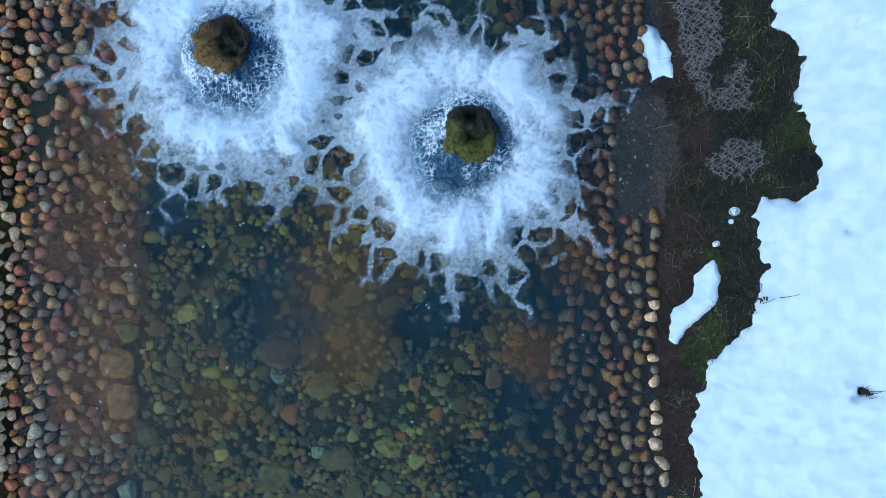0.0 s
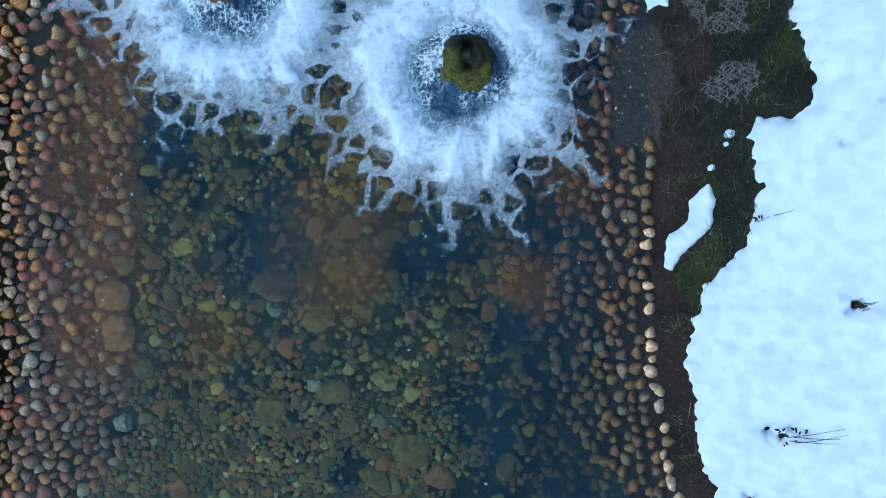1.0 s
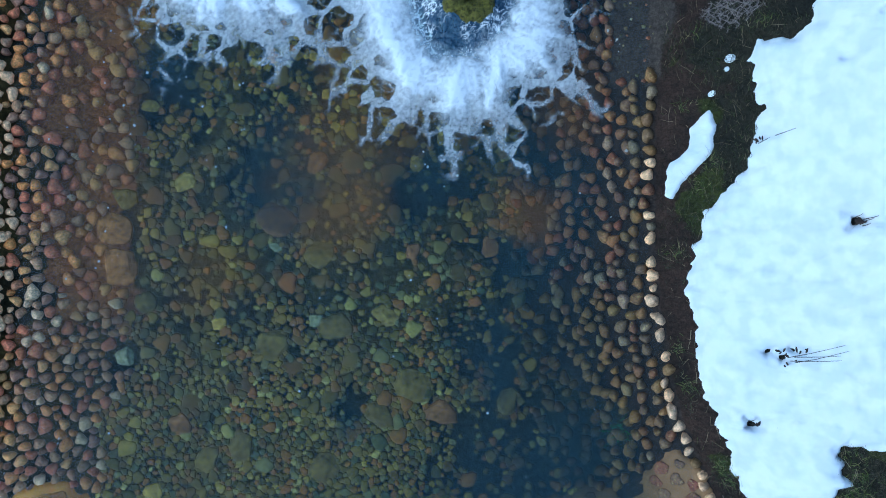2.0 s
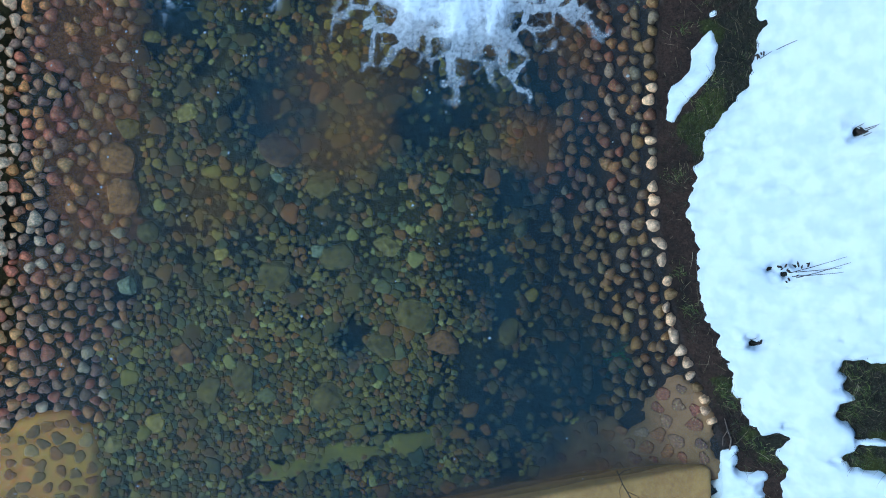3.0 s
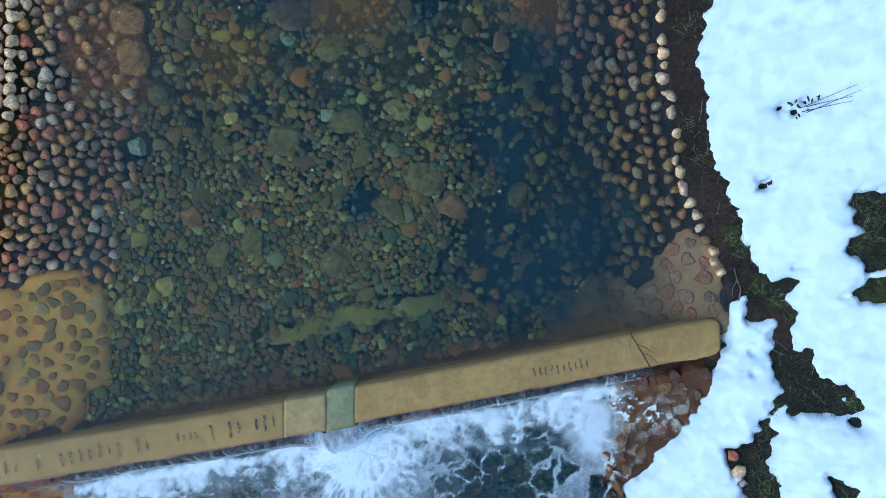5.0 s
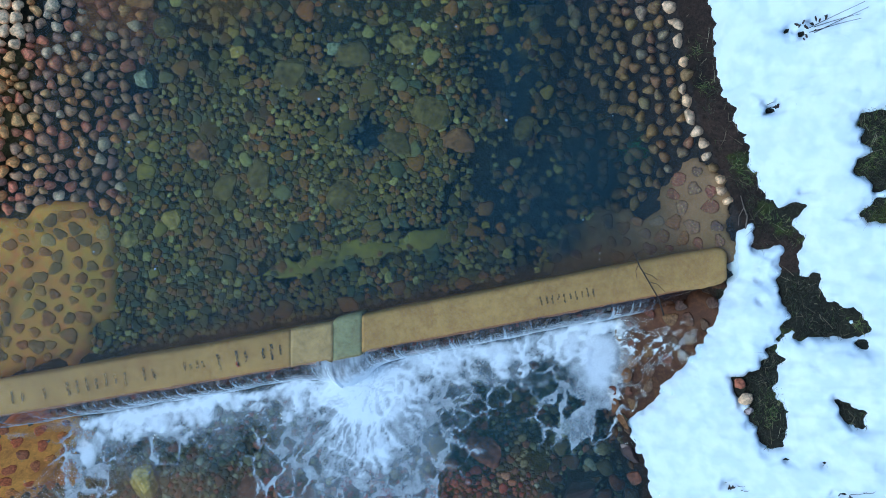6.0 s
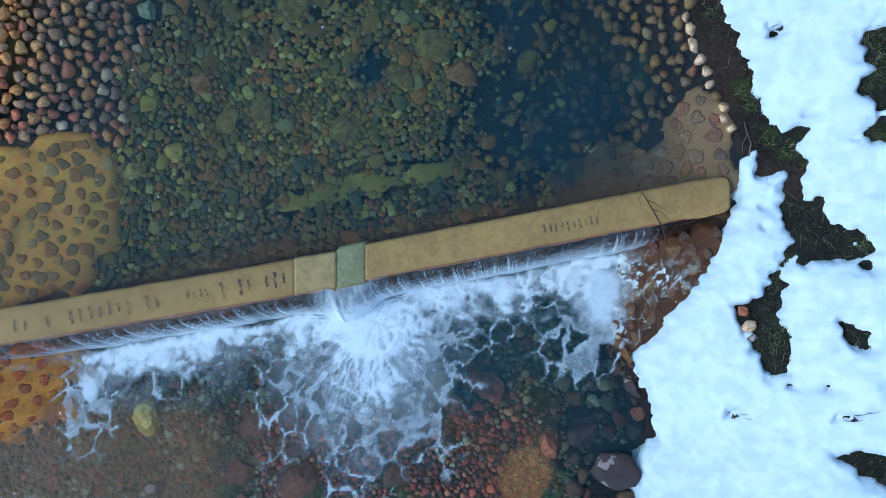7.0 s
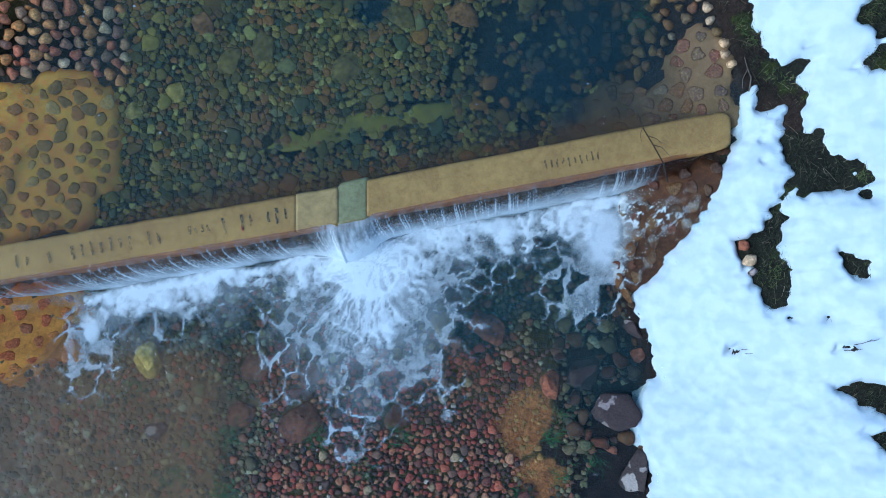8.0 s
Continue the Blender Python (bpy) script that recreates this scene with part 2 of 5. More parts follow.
def murk_material(name, dark, brown, low, high):
    """A thin level of silty water: it dims what lies below and scatters a little light."""
    n = Nodes(name)
    clear = n.add("ShaderNodeBsdfTransparent")
    depth_below = n.add("ShaderNodeAttribute")
    depth_below.attribute_name = "depth_below"
    n.put(clear, "Color", n.mix(depth_below.outputs["Fac"], (1.0, 1.0, 1.0), (0.88, 0.91, 0.86)))
    haze = n.add("ShaderNodeBsdfDiffuse")
    share, mud = n.add("ShaderNodeAttribute"), n.add("ShaderNodeAttribute")
    share.attribute_name, mud.attribute_name = "cloud", "mud"
    curl = n.noise(3.2, 6, 0.68, distort=1.2)
    drift = n.math("ADD", share.outputs["Fac"], n.math("MULTIPLY", n.math("SUBTRACT", curl, 0.5), 1.1))
    murky = n.math("ADD", mud.outputs["Fac"], n.math("MULTIPLY", n.math("SUBTRACT", n.noise(1.5, 5, 0.65, distort=0.8), 0.5), 1.2))
    n.put(haze, "Color", n.mix(n.ramp(murky, [(0.15, 0.0), (0.7, 1.0)]), dark, brown))
    cloud = n.ramp(drift, [(0.0, low), (0.45, low + 0.3 * (high - low)), (1.1, high)])
    mixed = n.add("ShaderNodeMixShader", i0=n.math("MULTIPLY", cloud, depth_below.outputs["Fac"]), i1=clear.outputs[0], i2=haze.outputs[0])
    n.tree.links.new(mixed.outputs[0], n.out.inputs["Surface"])
    return n.mat


M_MURK = murk_material("silty water", (0.042, 0.078, 0.104), (0.28, 0.135, 0.055), 0.12, 0.27)
M_MURK_DEEP = murk_material("deep silty water", (0.020, 0.037, 0.049), (0.17, 0.095, 0.037), 0.05, 0.40)
M_MURK_LOW = murk_material("silty running water", (0.045, 0.078, 0.085), (0.50, 0.26, 0.125), 0.10, 0.60)
M_FOAM = foam_material("white foam", (0.93, 0.98, 0.99), 75, 18, 0.12)
M_UPWELL = foam_material("bubbling water", (0.30, 0.45, 0.60), 60, 34, 0.9, (0.050, 0.090, 0.150))
M_FALL = foam_material("falling water", (0.84, 0.70, 0.68), 25, 12, 0.4)


def concrete(name, col, second, stain):
    n = Nodes(name)
    grain = n.noise(120, 5, 0.7)
    base = n.mix(n.ramp(n.noise(2.2, 5, 0.65), [(0.35, 0.0), (0.65, 1.0)]), col, second)
    base = n.mix(n.math("MULTIPLY", n.ramp(n.noise(7, 5, 0.7, distort=1.0), [(0.46, 0.0), (0.70, 1.0)]), 0.6), base, stain)
    base = n.mix(n.math("MULTIPLY", n.ramp(n.noise(26, 4, 0.7), [(0.52, 0.0), (0.68, 1.0)]), 0.45), base, stain)
    base = n.mix(1.0, base, n.ramp(n.noise(38, 5, 0.75), [(0.3, 0.86), (0.7, 1.10)]), "MULTIPLY")
    base = n.mix(1.0, base, n.ramp(grain, [(0.2, 0.80), (0.8, 1.15)]), "MULTIPLY")
    return n.done(base, 0.75, n.bump(grain, 0.4, 0.005), 0.15)


M_CONCRETE = concrete("ochre stained concrete", (0.58, 0.33, 0.098), (0.45, 0.255, 0.078), (0.35, 0.165, 0.055))
M_PATCH = concrete("pale green repair mortar", (0.40, 0.34, 0.16), (0.29, 0.27, 0.13), (0.20, 0.14, 0.06))
M_PATCH_PALE = concrete("pale yellow repair mortar", (0.64, 0.40, 0.15), (0.50, 0.31, 0.12), (0.30, 0.18, 0.07))
M_MORTAR_Y = concrete("ochre mortar", (0.95, 0.43, 0.06), (0.82, 0.46, 0.06), (0.95, 0.21, 0.035))
M_MORTAR_G = concrete("pinkish mortar", (0.27, 0.15, 0.075), (0.20, 0.125, 0.055), (0.15, 0.085, 0.03))
M_RUST = concrete("rust stained mortar", (0.085, 0.036, 0.018), (0.045, 0.021, 0.012), (0.15, 0.070, 0.025))
M_RUST_BRIGHT = concrete("bright orange mortar", (0.86, 0.36, 0.055), (0.62, 0.22, 0.04), (0.34, 0.11, 0.03))
M_LEDGE = concrete("slimy submerged concrete", (0.62, 0.44, 0.05), (0.42, 0.31, 0.05), (0.22, 0.17, 0.04))


def simple(name, col, rough=0.8, vary=0.3):
    n = Nodes(name)
    base = n.mix(1.0, (*col,), n.ramp(n.noise(40, 4, 0.6), [(0.2, 1 - vary), (0.8, 1 + vary)]), "MULTIPLY")
    return n.done(base, rough)


def blade_material(name, stops):
    n = Nodes(name)
    return n.done(n.ramp(n.add("ShaderNodeNewGeometry").outputs["Random Per Island"], stops, True), 0.6)


def worn_paint(name, col):
    """Paint flaking off: bare concrete shows between the flakes."""
    n = Nodes(name)
    bare = n.add("ShaderNodeBsdfTransparent")
    n.done(n.mix(n.noise(60, 4, 0.6), tuple(0.7 * v for v in col), tuple(1.3 * v for v in col)), 0.8)
    flakes = n.ramp(n.math("ADD", n.noise(28, 5, 0.75), n.math("MULTIPLY", n.math("SUBTRACT", n.noise(150, 3, 0.6), 0.5), 0.3)), [(0.40, 0.05), (0.62, 0.85)])
    both = n.add("ShaderNodeMixShader", i0=flakes, i1=bare.outputs[0], i2=n.bsdf.outputs[0])
    n.tree.links.new(both.outputs[0], n.out.inputs["Surface"])
    return n.mat


M_PAINT = worn_paint("faded dark paint", (0.075, 0.070, 0.065))
M_PAINT_FAINT = worn_paint("worn grey paint", (0.27, 0.16, 0.07))
M_PAINT_RED = simple("orange paint", (0.45, 0.10, 0.03))
M_TWIG = simple("dark twig bark", (0.035, 0.022, 0.016))
M_STALK = simple("dry weed stalk", (0.16, 0.12, 0.09))
M_NET = simple("bleached fibre netting", (0.23, 0.19, 0.175))
M_GRASS = blade_material("winter grass", [(0.0, (0.035, 0.040, 0.014)), (0.2, (0.065, 0.050, 0.026)), (0.45, (0.020, 0.022, 0.012)), (0.65, (0.040, 0.032, 0.020)), (0.84, (0.080, 0.095, 0.020)), (0.94, (0.22, 0.17, 0.09))])
M_TUFT = blade_material("green grass tuft", [(0.0, (0.10, 0.13, 0.02)), (0.35, (0.05, 0.065, 0.016)), (0.6, (0.17, 0.18, 0.035)), (0.85, (0.30, 0.25, 0.11))])
M_STRAW = blade_material("dead straw", [(0.0, (0.16, 0.12, 0.06)), (0.4, (0.26, 0.20, 0.11)), (0.75, (0.10, 0.08, 0.035)), (0.9, (0.40, 0.33, 0.20))])
M_WEED = blade_material("green water weed", [(0.0, (0.03, 0.10, 0.015)), (0.4, (0.06, 0.17, 0.02)), (0.7, (0.03, 0.035, 0.02))])


# ---- fields on the plan ----
def smooth(a, b, v):
    k = np.clip((v - a) / (b - a), 0, 1)
    return k * k * (3 - 2 * k)


TABLE = np.random.RandomState(5).rand(64, 64)


def vnoise(x, y, s=1.0, k=0.0):
    """Value noise in 0..1."""
    x, y = np.asarray(x, float) * s + 17.3 * k + 900, np.asarray(y, float) * s - 9.7 * k + 900
    i, j = np.floor(x).astype(int), np.floor(y).astype(int)
    u, v = x - i, y - j
    u, v = u * u * (3 - 2 * u), v * v * (3 - 2 * v)
    t = lambda a, b: TABLE[a % 64, b % 64]
    return (t(i, j) * (1 - u) + t(i + 1, j) * u) * (1 - v) + (t(i, j + 1) * (1 - u) + t(i + 1, j + 1) * u) * v


def fbm(x, y, s=1.0, k=0, octaves=4):
    total, amp, norm = 0.0, 1.0, 0.0
    for o in range(octaves):
        total, norm, amp, s = total + amp * vnoise(x, y, s, k + 3 * o), norm + amp, amp * 0.5, s * 2.03
    return total / norm


JITTER = np.random.RandomState(8).rand(64, 64, 2)


def cells(x, y, s, k=0):
    """Distance to the nearest and the second nearest of scattered points."""
    x, y = np.asarray(x, float) * s + 500 + 7 * k, np.asarray(y, float) * s + 500 - 5 * k
    i, j = np.floor(x).astype(int), np.floor(y).astype(int)
    f1, f2 = np.full(x.shape, 9.0), np.full(x.shape, 9.0)
    for a in (-1, 0, 1):
        for b in (-1, 0, 1):
            p = JITTER[(i + a) % 64, (j + b) % 64]
            d = np.hypot(i + a + p[..., 0] - x, j + b + p[..., 1] - y)
            f2 = np.minimum(f2, np.maximum(f1, d))
            f1 = np.minimum(f1, d)
    return f1, f2


def inside(x, y, outline):
    """Signed distance to a closed outline, positive inside."""
    p = np.array(outline, float)
    q = np.roll(p, -1, 0)
    best, odd = np.full(np.shape(x), 1e9), np.zeros(np.shape(x), bool)
    for (ax, ay), (bx, by) in zip(p, q):
        ex, ey = bx - ax, by - ay
        h = np.clip(((x - ax) * ex + (y - ay) * ey) / (ex * ex + ey * ey + 1e-12), 0, 1)
        best = np.minimum(best, np.hypot(x - ax - h * ex, y - ay - h * ey))
        cross = (ay > y) != (by > y)
        odd ^= cross & (x < ex * (y - ay) / (ey if abs(ey) > 1e-9 else 1e-9) + ax)
    return np.where(odd, best, -best)


def edge_right(y):
    return np.interp(y, [-3.3, -2.95, -2.64, -2.5, -2.29, -2.03, -1.82, -1.59, -1.36, -0.9, 0, 2], [1.86, 1.76, 1.63, 1.585, 1.49, 1.385, 1.345, 1.315, 1.255, 1.22, 1.225, 1.23])


def edge_left(y):
    return np.interp(y, [-3.8, -3.2, -2.6, -2.0, -1.2, 0, 1.7], [-4.0, -3.75, -3.42, -3.26, -3.22, -3.25, -3.12])


def weir_north(x):
    return np.where(x > -1.1, -2.94 + 0.192 * (x - 1.59), -3.51 + 0.170 * (x + 1.31))


WEIR_W = 0.255


def pool_profile(x, y):
    d, e = x - edge_right(y), x - edge_left(y)
    right = np.interp(d, [-1.1, -0.75, -0.36, 0], [-0.46, -0.37, -0.21, 0.03])
    left = np.interp(e, [0, 0.25, 0.45, 0.9, 1.3], [0.02, -0.09, -0.23, -0.36, -0.46])
    middle = np.interp(y, [-3.4, -3, -1.7, -0.9, 1], [-0.60, -0.58, -0.46, -0.42, -0.36])
    return np.maximum(np.maximum(right, left), middle) - 0.06 * hollow(x, y)


HOLLOWS = [(-1.55, -0.45, 0.26), (-0.28, -0.42, 0.32), (-2.15, 0.28, 0.28), (-0.85, -2.08, 0.13), (0.30, -2.55, 0.50), (0.15, -1.75, 0.30), (0.30, -1.1, 0.22), (0.72, -2.3, 0.36)]


def hollow(x, y):
    """Deep, silted spots of the bed: 1 in the middle, 0 outside."""
    out = 0.0
    for hx, hy, hr in HOLLOWS:
        out = np.maximum(out, smooth(1.25, 0.55, np.hypot(x - hx, (y - hy) * 0.8) / hr + 2.4 * (fbm(x, y, 5, 9) - 0.5)))
    return out


def lower_profile(x, y):
    x0 = np.interp(y, [-6, -4.7, -4.4, -4.1, -3.2], [1.1, 1.1, 0.95, 0.9, 0.85]) + (0.20 * (fbm(x, y, 4, 27) - 0.5) + 0.08 * (fbm(x, y, 13, 28) - 0.5)) * smooth(1.25, 0.95, x)
    base = -0.74 + 0.09 * smooth(-4.6, -5.5, y) * smooth(-2.6, -1.6, x)
    up = base + 0.06 * smooth(0, 0.08, x - x0) + 0.85 * np.minimum(np.maximum(0, x - x0), 2.1)
    rim = np.interp(y, [-5.1, -4.7, -4.2], [-3.9, -3.3, -2.95])
    west = base + 0.75 * np.minimum(np.maximum(0, rim - x), 1.2)
    return np.maximum(np.maximum(base, np.where(x > x0, up, base)), west)


def ground_height(x, y, rough=True):
    x, y = np.asarray(x, float), np.asarray(y, float)
    d, e = x - edge_right(y), x - edge_left(y)
    slope = np.interp(y, [-3, -2, -0.8, 0.2, 1.5], [1, 0.85, 0.95, 1.35, 1.35])
    bank = 0.05 + slope * np.minimum(d, 1.1) + 0.12 * np.clip(d - 1.1, 0, 12)
    west = 0.04 + 0.25 * np.minimum(-e, 1.1) + 0.06 * np.clip(-e - 1.1, 0, 12)
    z = np.where(d > 0, bank, np.where(e < 0, west, pool_profile(x, y)))
    k = smooth(0.0, 0.35, weir_north(x) - 0.12 - y)
    z = z * (1 - k) + lower_profile(x, y) * k
    if rough:
        dry = np.clip(np.maximum(d, 0) * 6, 0, 1)
        z = z + (fbm(x, y, 3, 1) - 0.5) * (0.03 + 0.07 * dry) + (fbm(x, y, 14, 2) - 0.5) * (0.012 + 0.02 * dry)
    return z


def part(name, bm, material, parent=None, label=""):
    """Links a bmesh as one mesh object under a thing or a part."""
    me = bpy.data.meshes.new(name)
    bm.to_mesh(me)
    bm.free()
    ob = new(name, me)
    if material:
        me.materials.append(material)
    if parent:
        ob.parent = parent
    return tagged(ob, label)


def sheet(name, verts, faces, material, shade=True, froth=None, parent=None):
    me = bpy.data.meshes.new(name)
    me.from_pydata([tuple(v) for v in verts], [], [tuple(f) for f in faces])
    if shade:
        me.polygons.foreach_set("use_smooth", np.ones(len(me.polygons), bool))
    if froth is not None:
        me.attributes.new("froth", "FLOAT", "POINT").data.foreach_set("value", np.asarray(froth, np.float32))
    for m in material if isinstance(material, list) else [material]:
        me.materials.append(m)
    me.update()
    ob = new(name, me)
    if parent:
        ob.parent = parent
    return ob


def grid_faces(nx, ny, keep=None):
    a = (np.arange(ny - 1)[:, None] * nx + np.arange(nx - 1)[None]).ravel()
    f = np.stack([a, a + 1, a + nx + 1, a + nx], 1)
    return f if keep is None else f[keep.ravel()[f].any(1)]


def pruned(verts, faces, *values):
    used = np.unique(faces)
    at = np.zeros(len(verts), int)
    at[used] = np.arange(len(used))
    return (verts[used], at[faces], *(v[used] for v in values))


# ---- ground ----
def spread(lo, hi, step, far):
    mid = np.arange(lo, hi + step / 2, step)
    out = step * 1.35 ** np.arange(1, 60)
    out = np.cumsum(out)
    out = out[out < far]
    return np.concatenate([lo - out[::-1], mid, hi + out])


gx, gy = spread(-4.2, 3.4, 0.033, 220), spread(-6.4, 2.6, 0.033, 220)
X, Y = np.meshgrid(gx, gy)
Z = ground_height(X, Y)
faces = grid_faces(len(gx), len(gy))
ground = sheet("ground", np.stack([X.ravel(), Y.ravel(), Z.ravel()], 1), faces, M_GROUND)
cx, cy = X.ravel(), Y.ravel()
cd, ce = cx - edge_right(cy), cx - edge_left(cy)
mess = fbm(cx, cy, 4, 6) - 0.5
low = smooth(-0.05, -0.2, cy - weir_north(cx) + 0.1)
bank = np.maximum(smooth(-0.03, 0.03, cd), smooth(-0.3, -0.4, ce))
WEIGHTS = {
    "gap": np.maximum(smooth(-1.1, -0.8, cd + 0.4 * mess), 0.34 * smooth(1.0, 0.75, ce + 0.5 * mess)) * (1 - low),
    "rust": np.maximum(low * smooth(0.30, 0.08, np.minimum(np.hypot(cx - 0.26, (cy + 5.22) * 0.7), np.hypot(cx - 0.36, cy + 5.6)) + 0.3 * mess), smooth(0.10, 0.34, ce + 0.5 * mess) * smooth(0.95, 0.75, ce + 0.6 * mess) * smooth(-1.8, -1.4, cy + 0.6 * mess)),
    "deep": np.maximum(hollow(cx, cy), smooth(0.42, 0.3, fbm(cx, cy, 1.6, 7)) * smooth(-0.4, -0.9, cd)) * (1 - bank) * (1 - low),
    "soil": np.maximum(bank, low * smooth(0.35, 0.6, cx + 0.5 * mess)),
    "turf": np.maximum(smooth(0.16, 0.34, np.where(cy < -3.1, cx - 1.35, cd) + 0.5 * mess), smooth(-0.2, -0.4, ce - 0.5 * mess)),
    "moss": smooth(0.56, 0.74, fbm(cx, cy, 3.4, 113) + 0.5 * mess) * smooth(0.06, 0.22, np.where(cy < -3.1, cx - 1.5, cd) + 0.4 * mess),
    "silt": smooth(-0.38, -0.24, cd + 0.4 * mess) * smooth(0.10, 0.0, cd + 0.2 * mess) * smooth(0.10, 0.28, cy + 0.4 * mess) * smooth(1.2, 1.0, cy + 0.4 * mess),
    "sand": low * smooth(1.0, 0.8, cx) * smooth(-1.2, -2.2, cx + 1.2 * mess),
}
for key, value in WEIGHTS.items():
    ground.data.attributes.new(key, "FLOAT", "POINT").data.foreach_set("value", value.astype(np.float32))
tagged(ground, "wet stream bed and muddy bank with mossy winter turf", "ground", kind="structure")

# ---- water surfaces ----
wx, wy = np.arange(-4.6, 2.31, 0.06), np.linspace(0, 1, 110)
X, T = np.meshgrid(wx, wy)
south = weir_north(X) - WEIR_W + 0.004
Y = south + (9.0 - south) * T ** 1.6
Z = 0.0 + 0.006 * (fbm(X, Y, 5, 11) - 0.5) - 0.010 * smooth(0.16, 0.0, Y - south)
pool = sheet("pool_water", np.stack([X.ravel(), Y.ravel(), Z.ravel()], 1), grid_faces(len(wx), len(wy)), M_WATER)
tagged(pool, "clear shallow greenish water over a stony bed", "water", kind="structure")


def store(ob, **fields):
    for key, value in fields.items():
        ob.data.attributes.new(key, "FLOAT", "POINT").data.foreach_set("value", np.ravel(value).astype(np.float32))


def water_clouds(x, y):
    """How dark and how muddy the pool's water is, from 0 to 1."""
    bx, by = x + 0.5 * (fbm(x, y, 2.2, 131) - 0.5), y + 0.5 * (fbm(x, y, 2.2, 132) - 0.5)
    cloud = (0.15 + 0.75 * smooth(-2.2, -0.8, y)) * smooth(0.30, 0.62, fbm(x, y, 1.3, 15))
    for hx, hy, hr in HOLLOWS:
        cloud = np.maximum(cloud, 0.95 * smooth(1.7, 0.2, np.hypot(bx - hx, (by - hy) * 0.8) / hr))
    cloud = np.maximum(cloud, 0.55 * smooth(-0.7, 0.5, bx + 0.5 * (fbm(x, y, 5, 135) - 0.5)) * smooth(-0.5, -2.2, by))
    cloud = np.maximum(cloud, np.maximum(0.7 * smooth(0.34, 0.05, y - weir_north(x)), 0.42 * smooth(1.1, 0.4, y - weir_north(x)) * smooth(-2.4, -1.6, x)))
    mud = 0.55 * smooth(0.22, 0.04, y - weir_north(x))
    mud = np.maximum(mud, 0.7 * smooth(0.1, 0.4, x - edge_left(y)) * smooth(1.15, 0.75, bx - edge_left(y)) * smooth(-1.9, -1.0, by))
    for mx, my, mr in ((-0.95, -0.75, 0.42), (-0.95, -0.15, 0.5), (-1.9, -1.15, 0.35), (0.45, -0.75, 0.3), (-0.7, 0.2, 0.5), (0.75, 0.2, 0.45)):
        mud = np.maximum(mud, 0.75 * smooth(1.4, 0.3, np.hypot(bx - mx, by - my) / mr))
    cloud = np.maximum(cloud, 0.42 * mud)
    limpid = np.maximum(smooth(-2.45, -2.8, bx) * smooth(-2.3, -2.75, by), 0.7 * smooth(0.85, 0.6, bx - edge_left(y)) * smooth(-0.8, -1.4, by))
    return cloud - 0.75 * limpid * (cloud + 0.4), mud


for depth, material in ((0.15, M_MURK), (0.29, M_MURK_DEEP)):
    X, T = np.meshgrid(np.arange(-4.6, 2.31, 0.045), np.linspace(0, 1, 150))
    start = weir_north(X) + 0.01
    Y = start + (9.0 - start) * T ** 1.3
    Z = np.full_like(X, -depth) + 0.13 * (fbm(X, Y, 3.0, 13 + 50 * depth) - 0.5)
    cloud, mud = water_clouds(X, Y)
    level = sheet("silty_water", np.stack([X.ravel(), Y.ravel(), Z.ravel()], 1), grid_faces(X.shape[1], X.shape[0]), material)
    store(level, cloud=cloud, mud=mud, depth_below=smooth(0.0, 0.14, Z - ground_height(X, Y, False)))
    tagged(level, "faintly cloudy water within the pool", "water", kind="structure")
LOW_Z = -0.60
X, T = np.meshgrid(wx, wy)
south = weir_north(X) - WEIR_W + 0.02
Y = south - 9.0 * T ** 1.6
Z = LOW_Z + 0.02 * (fbm(X, Y, 6, 12) - 0.5)
pool = sheet("lower_water", np.stack([X.ravel(), Y.ravel(), Z.ravel()], 1), grid_faces(len(wx), len(wy))[:, ::-1], M_WATER_LOW)
tagged(pool, "shallow running water below the weir", "water", kind="structure")
level = sheet("silty_water", np.stack([X.ravel(), Y.ravel(), Z.ravel() - 0.045], 1), grid_faces(len(wx), len(wy))[:, ::-1], M_MURK_LOW)
lx_, ly_ = X + 0.6 * (fbm(X, Y, 2, 133) - 0.5), Y + 0.6 * (fbm(X, Y, 2, 134) - 0.5)
sandy = smooth(-1.75, -2.3, lx_) * smooth(-4.3, -4.8, ly_)
teal = smooth(-1.0, -0.5, lx_) * smooth(1.0, 0.75, lx_) * smooth(-4.75, -4.35, ly_)
plume = smooth(0.42, 0.0, np.minimum(np.hypot(lx_ - 0.26, (ly_ + 5.22) * 0.7), np.hypot(lx_ - 0.36, ly_ + 5.6)))
store(level, depth_below=smooth(0.0, 0.07, Z - 0.045 - ground_height(X, Y, False)), cloud=np.maximum.reduce([0.34 * sandy, 0.25 * plume, 0.80 * teal, 0.45 * smooth(0.1, 0.5, lx_), 0.12 + 0 * X]), mud=np.maximum.reduce([1.2 * sandy, 1.3 * plume, 0.35 * smooth(-4.3, -4.7, ly_) * smooth(0.4, 0.1, lx_)]))
tagged(level, "faintly cloudy running water below the weir", "water", kind="structure")

# ---- weir ----
weir = tagged(new("weir"), "low ochre stained concrete weir with water running over", "weir", kind="structure")


